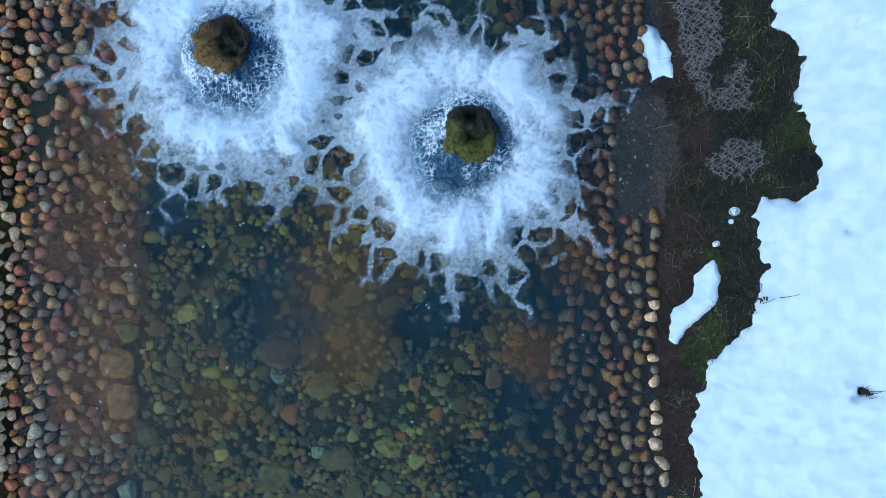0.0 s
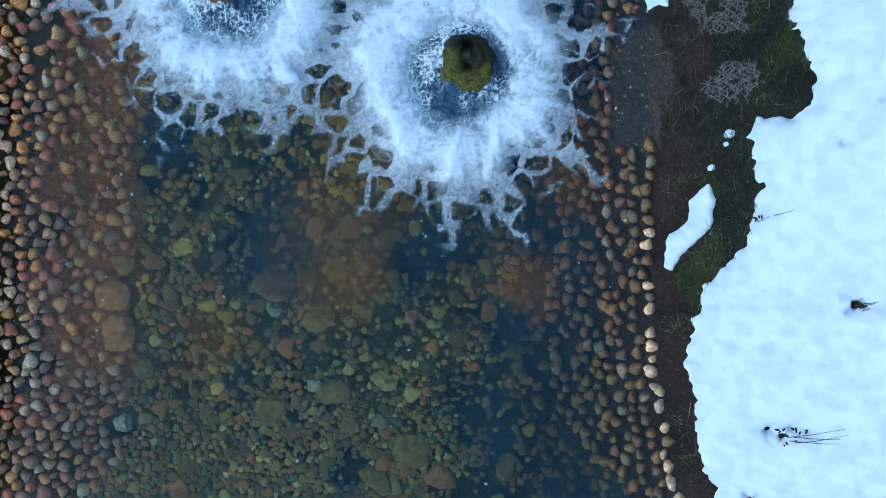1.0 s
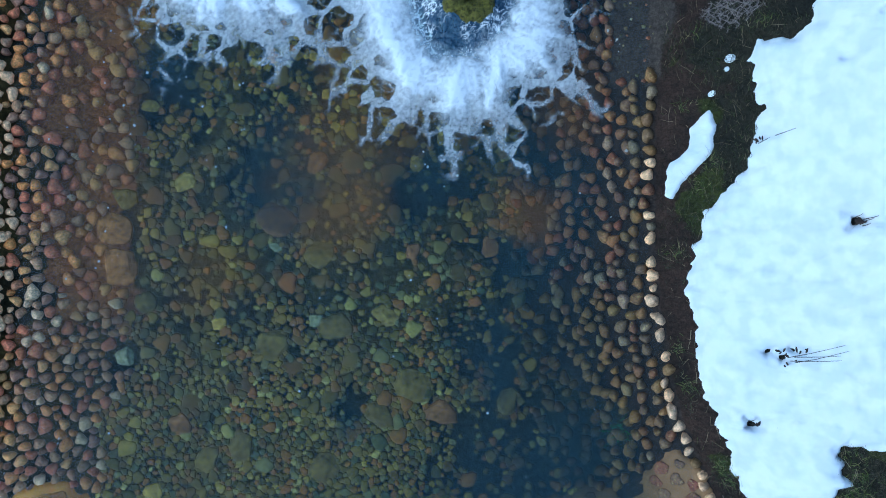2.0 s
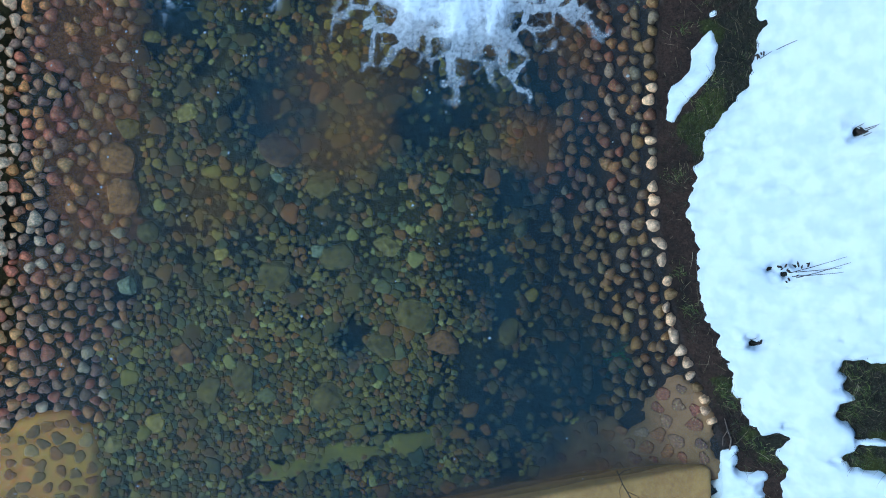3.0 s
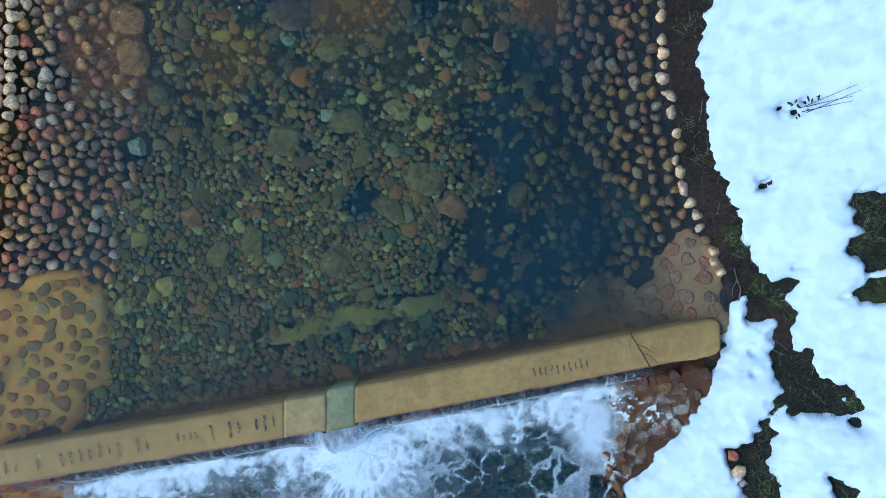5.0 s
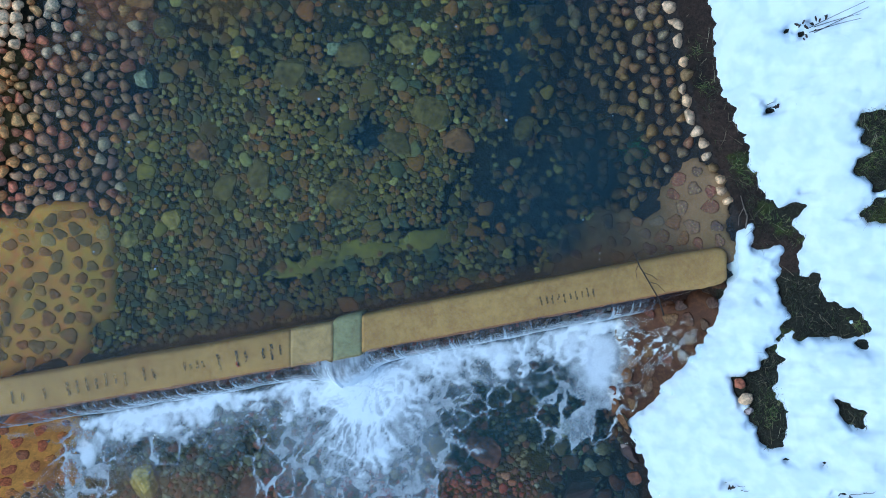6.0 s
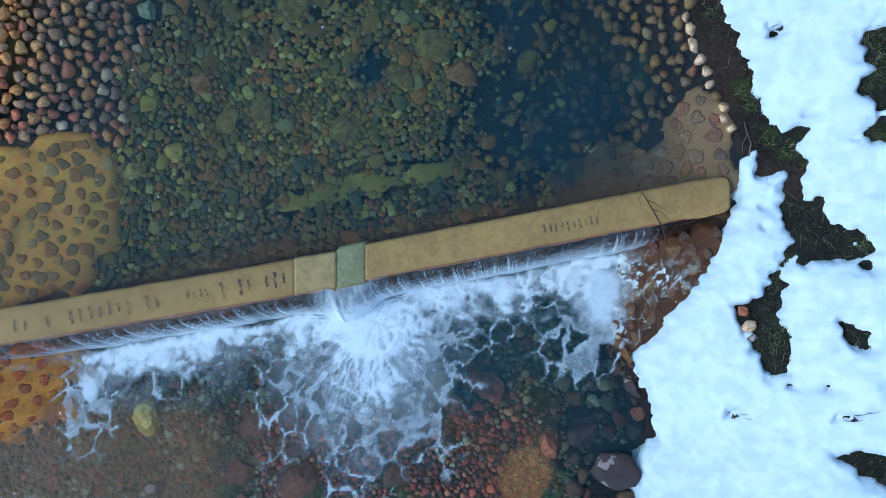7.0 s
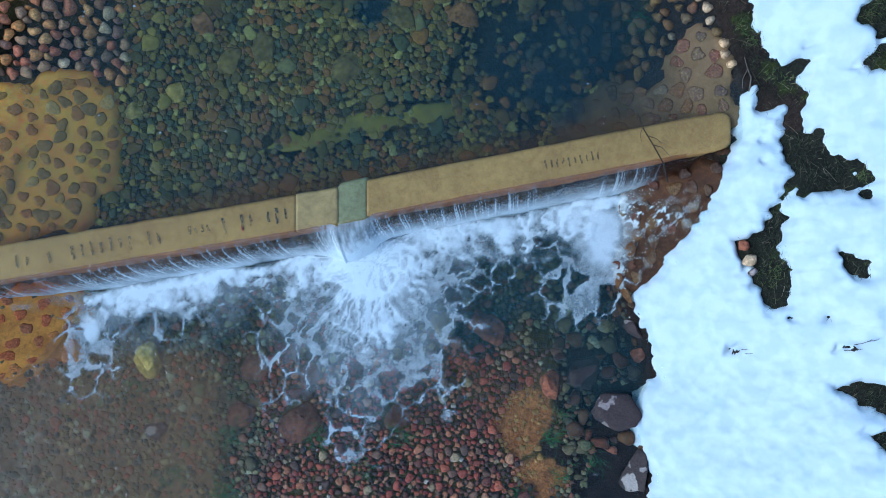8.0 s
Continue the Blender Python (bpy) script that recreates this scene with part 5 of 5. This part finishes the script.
q = 0.10 + 0.75 * thread + 0.62 * smooth(0.25, 1.0, T) * (0.5 + fbm(X, T * 0.3, 9, 85)) + np.exp(-((X + 1.04) / 0.20) ** 4) * (0.30 + 0.45 * T) * (0.5 + 1.1 * fbm(X * 2, 0.3 * T, 26, 86, 2))
fade = smooth(1.30, 0.95, X)
v, f, q = pruned(np.stack([X2.ravel(), Y.ravel(), Z.ravel()], 1), grid_faces(len(ux), len(prof), np.ones_like(X, bool)), (q * fade).ravel())
tagged(sheet("falling_water", v, f, M_FALL, froth=q), "thin curtain of water falling over the weir", "water", kind="stuff")

fx, fy = np.arange(-3.6, 1.5, 0.010), np.arange(-5.6, -3.1, 0.010)
X, Y = np.meshgrid(fx, fy)
wx_ = X + 0.14 * (fbm(X, Y, 4, 91) - 0.5) + 0.06 * (fbm(X, Y, 12, 92) - 0.5)
wy_ = Y + 0.14 * (fbm(X, Y, 4, 93) - 0.5) + 0.06 * (fbm(X, Y, 12, 94) - 0.5)
away = weir_north(X) - WEIR_W - 0.10 - wy_
width = np.interp(X, [-3.6, -3.1, -2.8, -1.6, -1.2, -0.4, 0.2, 0.75, 0.95, 1.1], [0.0, 0.1, 0.34, 0.30, 0.5, 0.42, 0.36, 0.42, 0.25, 0.0]) * (0.7 + 0.6 * fbm(X, 0 * X, 4, 95))
billow = fbm(X, Y, 6, 96)
fine_ = fbm(X, Y, 26, 90, 3)
fray = 0.16 * (fbm(X, Y, 20, 81) - 0.5)
swirl = 1 - np.abs(2 * fbm(wx_ + 0.1 * fine_, wy_, 5.0, 83) - 1)
veins = smooth(0.78, 0.97, 1 - np.abs(2 * fbm(wx_ + 0.2 * swirl, wy_ * 0.8, 7, 82, 3) - 1))
l1, l2 = cells(wx_, wy_ * 1.2, 7.5, 11)
lobes = width - 0.10 * smooth(0.15, 0.55, l1) + 0.16 * (fbm(X, Y, 9, 84) - 0.5)
band = smooth(lobes + 0.20, lobes - 0.14, away) * (width > 0.02)
thick = smooth(lobes + 0.02, 0.05, away)
jx, jy = wx_ + 0.92, away - 0.20
ja, jr = np.arctan2(jx, jy), np.hypot(jx * 1.25, jy * 0.82)
jet_rays = fbm(ja * 5, jr * 1.6, 2.0, 89)
ray_veins = smooth(0.70, 0.96, 1 - np.abs(2 * fbm(ja * 3.2 + 0.5 * billow, jr * 1.3 + 0.4 * fine_, 2.4, 78, 3) - 1))
jet = smooth(0.92 + 0.9 * (jet_rays - 0.5), 0.20, jr)
q1, q2 = cells(ja * 2.0 + 0.3 * (fbm(X, Y, 8, 77) - 0.5), jr * 2.6 + 0.3 * (fbm(X, Y, 8, 76) - 0.5), 2.1, 9)
wide = 0.33 * (0.4 + 1.2 * fbm(X, Y, 3, 71)) * smooth(1.38 + 1.1 * (jet_rays - 0.5), 0.5, jr) * smooth(-0.1, 0.1, jy + 0.3)
net = smooth(-0.05, 0.04, wide - (q2 - q1) + fray - 0.05)
g1, g2 = cells(wx_ + 0.12 * (fbm(X, Y, 7, 88) - 0.5), wy_ * 0.8 + 0.06 * (fbm(X, Y, 16, 75) - 0.5), 6, 5)
within = smooth(1.12, 0.84, X + 0.5 * (billow - 0.5)) * smooth(-3.35, -3.0, X + 0.4 * (billow - 0.5))
skirt = 0.17 * smooth(width + 0.34, width - 0.05, away) * within * (0.4 + 1.2 * smooth(0.4, 0.6, fbm(X, Y, 2.4, 74)))
east = 0.30 * smooth(0.42, 0.08, np.hypot((wx_ - 0.66) / 1.3, (wy_ + 4.12) / 1.2))
west = 0.36 * smooth(0.42, 0.08, np.hypot((wx_ + 3.02) / 0.8, (wy_ + 4.55) / 1.5))
wide = np.maximum.reduce([skirt, east, west])
net = np.maximum(net, smooth(-0.05, 0.04, wide - (g2 - g1) + fray - 0.04))
veil = np.maximum(smooth(1.25 + 0.8 * (jet_rays - 0.5), 0.5, jr), 0.9 * smooth(width + 0.42, width - 0.1, away) * smooth(0.36, 0.60, fbm(wx_, wy_, 3, 70)) * within) * (0.55 + 0.9 * (fbm(wx_ * 1.5, wy_ * 0.7, 9, 69) - 0.3))
splash = smooth(0.34, 0.05, np.hypot((wx_ - 1.10) / 1.2, (wy_ + 3.62) / 0.75)) * np.maximum(smooth(0.80, 0.96, 1 - np.abs(2 * fbm(1.5 * X - Y, 0.5 * Y, 9, 87, 3) - 1)), smooth(0.84, 0.97, 1 - np.abs(2 * fbm(wx_, wy_, 18, 68, 3) - 1)))
blob = smooth(0.30, 0.06, np.hypot((wx_ - 0.80) / 0.9, (wy_ + 3.80) / 1.3))
white = smooth(0.22, 0.02, np.hypot((wx_ + 3.03) / 0.7, (wy_ + 4.48) / 1.4)) * smooth(0.40, 0.58, fbm(X, Y, 9, 73))
froth = np.maximum.reduce([band * (0.16 + 0.42 * thick + 0.85 * (billow - 0.45) + 0.55 * (swirl - 0.45) + 0.32 * veins + 0.6 * (fine_ - 0.5)), jet * (0.20 + 0.42 * smooth(0.85, 0.1, jr) + 0.34 * ray_veins + 0.34 * veins + 0.35 * (swirl - 0.45) + 0.6 * (billow - 0.45) + 0.35 * (fine_ - 0.5)), (0.10 + 0.34 * fine_ + 0.22 * billow) * net, 0.33 * veil, 0.80 * splash * smooth(0.36, 0.56, fine_), blob * (0.55 + 0.5 * (swirl - 0.4)), 0.85 * white]) * smooth(0.0, 0.10, away)
Z = LOW_Z + 0.015 + 0.022 * np.maximum(band, jet) * billow + np.maximum(0, ground_height(X, Y, False) + 0.055 - LOW_Z)
v, f, q = pruned(np.stack([X.ravel(), Y.ravel(), Z.ravel()], 1), grid_faces(len(fx), len(fy), froth > 0.05), froth.ravel())
tagged(sheet("weir_foam", v, f, M_FOAM, froth=q), "white rushing foam at the foot of the weir", "foam", kind="stuff")


# ---- marks on the crest ----
def crest_point(x, across, lift=0.0):
    return Vector((x, float(weir_north(x)) - across, -0.016 + lift))


def bars(name, x0, x1, count, size, material, seed, label, across=0.13, thin=0.017):
    """Worn paint strokes, no longer legible, a pair of bars a sign."""
    r = np.random.RandomState(seed)
    bm = bmesh.new()
    pitch_ = (x1 - x0) / count
    for k in range(count):
        x = x0 + pitch_ * (k + 0.5)
        for dx, turn, long in ((-0.25, 0.0, 1.0), (0.25, 0.0, r.uniform(0.6, 1.0))):
            if r.rand() < 0.12:
                continue
            m = Matrix.Translation(crest_point(x + dx * pitch_, across + r.uniform(-0.010, 0.010), 0.0035)) @ Matrix.Rotation(turn + 0.18 + r.normal(0, 0.06), 4, "Z")
            for j in (-0.34, 0.0, 0.34):
                bit = m @ Matrix.Translation((r.normal(0, 0.002), size * long * j, 0)) @ Matrix.Rotation(r.normal(0, 0.12), 4, "Z")
                bmesh.ops.create_cube(bm, size=1, matrix=bit @ Matrix.Diagonal((thin * r.uniform(0.7, 1.2), size * long * r.uniform(0.30, 0.38), 0.002, 1)))
    return part(name, bm, material, weir, label)


bars("painted_mark", 0.31, 0.71, 5, 0.060, M_PAINT_FAINT, 3, "faded dark scrawl", 0.135, 0.011)
bars("painted_mark", -1.91, -1.43, 4, 0.105, M_PAINT, 14, "dark painted strokes", 0.12)
bars("painted_mark", -3.35, -3.05, 2, 0.085, M_PAINT_FAINT, 5, "faded painted strokes", 0.14)
bars("painted_mark", -2.96, -2.30, 5, 0.095, M_PAINT_FAINT, 6, "faded painted strokes")
bars("painted_mark", -2.14, -1.97, 2, 0.06, M_PAINT_FAINT, 9, "faded painted strokes", 0.12)
bars("painted_mark", -1.77, -1.73, 1, 0.035, M_PAINT_RED, 7, "small orange paint spot", 0.17)


# ---- twigs, weeds and netting ----
def stick(bm, points, r0, r1, sides=5):
    """A tapered round stem through the points."""
    rings = []
    for k, p in enumerate(points):
        way = (Vector(points[min(k + 1, len(points) - 1)]) - Vector(points[max(k - 1, 0)])).normalized()
        q = way.to_track_quat("Z", "Y")
        r = r0 + (r1 - r0) * k / (len(points) - 1)
        rings.append([bm.verts.new(Vector(p) + q @ Vector((r * math.cos(2 * math.pi * s / sides), r * math.sin(2 * math.pi * s / sides), 0))) for s in range(sides)])
    for a, b in zip(rings, rings[1:]):
        for s in range(sides):
            bm.faces.new((a[s], a[(s + 1) % sides], b[(s + 1) % sides], b[s])).smooth = True
    bm.faces.new(rings[0])
    bm.faces.new(rings[-1])


def rest(x, y, lift=0.0):
    return (x, y, float(ground_height(x, y)) + lift)


bm = bmesh.new()
stick(bm, [(0.95, -2.97, 0.03), (1.00, -3.08, 0.012), (1.06, -3.18, 0.012), (1.13, -3.30, 0.0), (1.20, -3.42, -0.15)], 0.0035, 0.0055)
stick(bm, [(1.03, -3.12, 0.012), (1.08, -3.14, 0.02), (1.12, -3.17, 0.015)], 0.003, 0.0015)
stick(bm, [(0.97, -3.00, 0.02), (1.00, -2.97, 0.03), (1.05, -2.96, 0.03)], 0.003, 0.0015)
stick(bm, [(1.06, -3.18, 0.012), (1.12, -3.20, 0.02), (1.17, -3.25, 0.012)], 0.003, 0.0015)
stick(bm, [(0.99, -3.06, 0.014), (0.97, -3.11, 0.02), (0.98, -3.16, 0.015)], 0.0025, 0.0012)
tagged(part("twig", bm, M_TWIG), "dark bare twig caught across the weir's crest", "twig")


bm = bmesh.new()
stick(bm, [rest(1.655, -2.60, 0.02), rest(1.675, -2.68, 0.03), rest(1.70, -2.74, 0.03), rest(1.705, -2.83, 0.02)], 0.003, 0.006)
stick(bm, [rest(1.675, -2.68, 0.03), rest(1.66, -2.74, 0.03), rest(1.665, -2.80, 0.02)], 0.003, 0.002)
tagged(part("root", bm, M_STALK), "pale bare root lying on the dark bank", "root")


def weed(name, x, y, spread_, count, seed, label, material=M_STALK, lift=0.09):
    r = np.random.RandomState(seed)
    root = tagged(new(name), label, "dead plant")
    root.location = rest(x, y, lift)
    put = Matrix.Translation(root.location).inverted()
    for _ in range(count):
        bm = bmesh.new()
        a, long = r.uniform(0.12, 0.62), spread_ * r.uniform(0.4, 1.0)
        x1, y1 = x + r.normal(0, 0.03), y + r.normal(0, 0.025)
        pts = [rest(x1 + long * t * math.cos(a), y1 + long * t * math.sin(a), lift + 0.03 * math.sin(3 * t) + 0.01 * r.rand()) for t in (0, 0.35, 0.7, 1.0)]
        stick(bm, pts, 0.0024, 0.0010, 4)
        bm.transform(put)
        part("stalk", bm, material, root)
    for _ in range(count * 3):
        a, s = r.uniform(0, 6.3), r.uniform(0.006, 0.014)
        px, py = x + r.normal(0, spread_ * 0.16), y + r.normal(0, spread_ * 0.10)
        m = Matrix.Translation(rest(px, py, lift + 0.005)) @ Euler((r.uniform(-0.6, 0.6), r.uniform(-0.6, 0.6), a)).to_matrix().to_4x4() @ Matrix.Diagonal((s * 1.6, s * 0.7, s * 0.25, 1))
        bm = bmesh.new()
        bmesh.ops.create_icosphere(bm, subdivisions=1, radius=1, matrix=put @ m)
        part("leaf", bm, material, root)
    return root


weed("dead_weed", 1.92, -1.60, 0.30, 4, 3, "dry brown weed stalks lying on the snow", M_TWIG)
weed("dead_weed", 2.17, -0.80, 0.06, 4, 4, "dark tuft of dead leaves melted into snow", M_TWIG, 0.06)
weed("dead_weed", 1.77, -2.06, 0.05, 3, 5, "dark tuft of dead leaves melted into snow", M_TWIG, 0.07)
weed("dead_weed", 1.69, -0.30, 0.10, 2, 6, "thin dark twig at the snow's edge", M_TWIG)
weed("dead_weed", 1.65, -4.60, 0.05, 2, 7, "dark sprig melted into the snow", M_TWIG)
weed("dead_weed", 2.22, -4.53, 0.08, 3, 8, "dark sprig melted into the snow", M_TWIG)


def netting(outline, seed, label):
    """Rotting fibre netting: rows of slack strands that meet in knots."""
    r = np.random.RandomState(seed)
    p = np.array(outline)
    x0, x1, y0, y1 = p[:, 0].min(), p[:, 0].max(), p[:, 1].min(), p[:, 1].max()
    sx_, sy_ = 0.027, 0.018
    nodes = {}
    for i in range(int((x1 - x0) / sx_) + 2):
        for j in range(int((y1 - y0) / sy_) + 2):
            x, y = x0 + sx_ * (i + 0.5 * (j % 2)) + r.normal(0, 0.007), y0 + sy_ * j + r.normal(0, 0.005)
            if float(inside(np.array(x), np.array(y), outline)) > -0.008 + 0.03 * r.rand() - 0.012:
                nodes[i, j] = Vector(rest(x, y, 0.012 + 0.006 * r.rand()))
    bm = bmesh.new()
    for (i, j), a in nodes.items():
        k = j % 2
        for other in ((i + k, j + 1), (i + k - 1, j + 1)):
            if other in nodes and r.rand() > 0.06:
                b = nodes[other]
                for _ in range(5):
                    o = Vector((r.normal(0, 0.0045), r.normal(0, 0.0035), 0))
                    stick(bm, [a + o * 0.3, (a + b) / 2 + o + Vector((0, 0, 0.004)), b - o * 0.3], 0.0009, 0.0009, 3)
        for _ in range(9):
            t = r.uniform(0, 6.3)
            stick(bm, [a, a + Vector((math.cos(t), math.sin(t), 0.2)) * r.uniform(0.01, 0.03)], 0.0010, 0.0006, 3)
    return tagged(part("fibre_netting", bm, M_NET), label, "netting", "scraps of netting", "stuff")


netting([(1.27, 1.80), (1.54, 1.75), (1.52, 1.21), (1.46, 1.16), (1.47, 0.95), (1.41, 1.0), (1.34, 1.19)], 3, "long frayed scrap of bleached fibre netting on soil")
netting([(1.45, 1.00), (1.54, 1.0), (1.56, 1.14), (1.64, 1.12), (1.66, 0.84), (1.56, 0.86), (1.46, 0.91)], 4, "torn corner of bleached fibre netting on soil")
netting([(1.44, 0.53), (1.56, 0.69), (1.70, 0.61), (1.71, 0.50), (1.58, 0.41), (1.48, 0.47)], 5, "small frayed piece of bleached fibre netting on mud")


# ---- grass ----
def blades(spots, long, wide, seed, lie=0.6):
    r = np.random.RandomState(seed)
    vs, fs = [], []
    for x, y, z in spots:
        a, l = r.uniform(0, 2 * np.pi), long * r.uniform(0.5, 1.2)
        d = np.array([math.cos(a), math.sin(a)])
        n = np.array([-d[1], d[0]]) * wide
        k = len(vs)
        h1, h2 = l * (1 - lie) * 0.7, l * (1 - lie)
        m, e = d * l * lie * 0.4, d * l * lie + r.normal(0, 0.01, 2)
        vs += [(x - n[0], y - n[1], z), (x + n[0], y + n[1], z), (x + m[0] + n[0] * 0.7, y + m[1] + n[1] * 0.7, z + h1), (x + m[0] - n[0] * 0.7, y + m[1] - n[1] * 0.7, z + h1), (x + e[0], y + e[1], z + h2)]
        fs += [(k, k + 1, k + 2, k + 3), (k + 3, k + 2, k + 4)]
    return vs, fs


r = np.random.RandomState(21)
spots = []
tries = r.uniform((1.15, -6.2), (2.9, 2.5), (120000, 2))
d = np.where(tries[:, 1] < -3.1, tries[:, 0] - 1.3, tries[:, 0] - edge_right(tries[:, 1]))
bare = main_snow(tries[:, 0], tries[:, 1]) < 0.0
for outline, _ in PATCHES:
    bare &= inside(tries[:, 0], tries[:, 1], outline) < -0.01
thick = fbm(tries[:, 0], tries[:, 1], 5, 111)
ok = bare & (d > 0.03) & (r.rand(len(tries)) < 0.05 + smooth(0.44, 0.72, thick + 0.26 * smooth(0.1, 0.4, d))) & ((tries[:, 1] > -3.3) | (tries[:, 0] > 1.62))
for x, y in tries[ok]:
    spots.append((x, y, float(ground_height(x, y)) - 0.004))
v, f = blades(spots, 0.085, 0.0017, 22)
tagged(sheet("grass", v, f, M_GRASS, False), "short matted winter grass on the bank", "grass", kind="stuff")
spots = []
for cx_, cy_ in [(1.32, -0.98), (1.36, -1.62), (1.42, -1.86), (1.68, -2.48), (1.36, -0.02), (1.62, 1.40), (1.70, 1.10), (1.68, 0.86), (1.62, 1.22), (1.40, 0.42), (1.58, 1.32), (1.66, 1.28), (1.71, 0.98), (1.38, 0.88), (1.73, 0.60), (1.72, 0.42), (1.50, -0.40), (1.44, -0.55), (1.62, -2.40), (1.80, -2.74), (1.90, -2.80), (2.24, -2.35), (1.86, -4.02), (1.88, -3.92), (1.82, -4.10), (2.24, -2.20), (2.28, -2.30), (2.25, -2.46), (2.27, -2.72), (2.30, -2.40), (2.27, -3.44)]:
    for _ in range(34):
        x, y = cx_ + r.normal(0, 0.028), cy_ + r.normal(0, 0.028)
        spots.append((x, y, float(ground_height(x, y))))
v, f = blades(spots, 0.085, 0.0017, 25)
tagged(sheet("grass_tufts", v, f, M_TUFT, False), "green grass tufts on the dark bank", "grass", kind="stuff")
pick = r.rand(len(tries)) < 0.014
straw = [(x, y, float(ground_height(x, y)) + 0.012) for x, y in tries[bare & (d > 0.05) & pick & ((tries[:, 1] > -3.3) | (tries[:, 0] > 1.62))]]
v, f = blades(straw, 0.15, 0.0016, 24, 0.92)
tagged(sheet("straw", v, f, M_STRAW, False), "pale dead grass stems lying on the bank", "dead grass", kind="stuff")
spots = []
for cx_, cy_, n in [(-2.0, -5.30, 60), (-1.32, -5.30, 50), (-2.45, -5.62, 70), (-2.05, -5.72, 90), (-0.98, -5.55, 40), (-0.7, -5.3, 50), (0.45, -5.3, 60), (1.02, -2.28, 50), (0.2, -5.75, 50), (0.55, -5.15, 40), (0.75, -5.45, 40), (0.5, -5.6, 40), (0.62, -4.55, 30), (-2.75, -4.95, 30)]:
    for _ in range(n):
        x, y = cx_ + r.normal(0, 0.05), cy_ + r.normal(0, 0.05)
        spots.append((x, y, float(ground_height(x, y)) + 0.03))
v, f = blades(spots, 0.13, 0.0022, 23, 0.85)
tagged(sheet("water_weed", v, f, M_WEED, False), "trailing green water weed on the stream bed", "water plant", kind="stuff")

# little bubbles and flecks drifting on the pool
r = np.random.RandomState(31)
spots = []
for _ in range(900):
    x, y = r.uniform(-3.0, 1.1), r.uniform(-3.3, 0.6)
    if r.rand() < 0.12 + 0.88 * float(smooth(-2.0, 0.6, y)) and fbm(x, y, 3, 121) > 0.48 and y > weir_north(x) + 0.05:
        a = 0.003 + 0.010 * r.rand() ** 3
        spots.append((x, y, 0.004, a, a * r.uniform(0.5, 1.0), 0.002, r.uniform(0, 3.1)))
M_FLECK = simple("pale fleck", (0.42, 0.40, 0.36), 0.6)
tagged(joined_stones("flecks", spots, M_FLECK, SMALL[:3]), "pale bubbles and flecks floating on the pool", "foam flecks", kind="stuff")
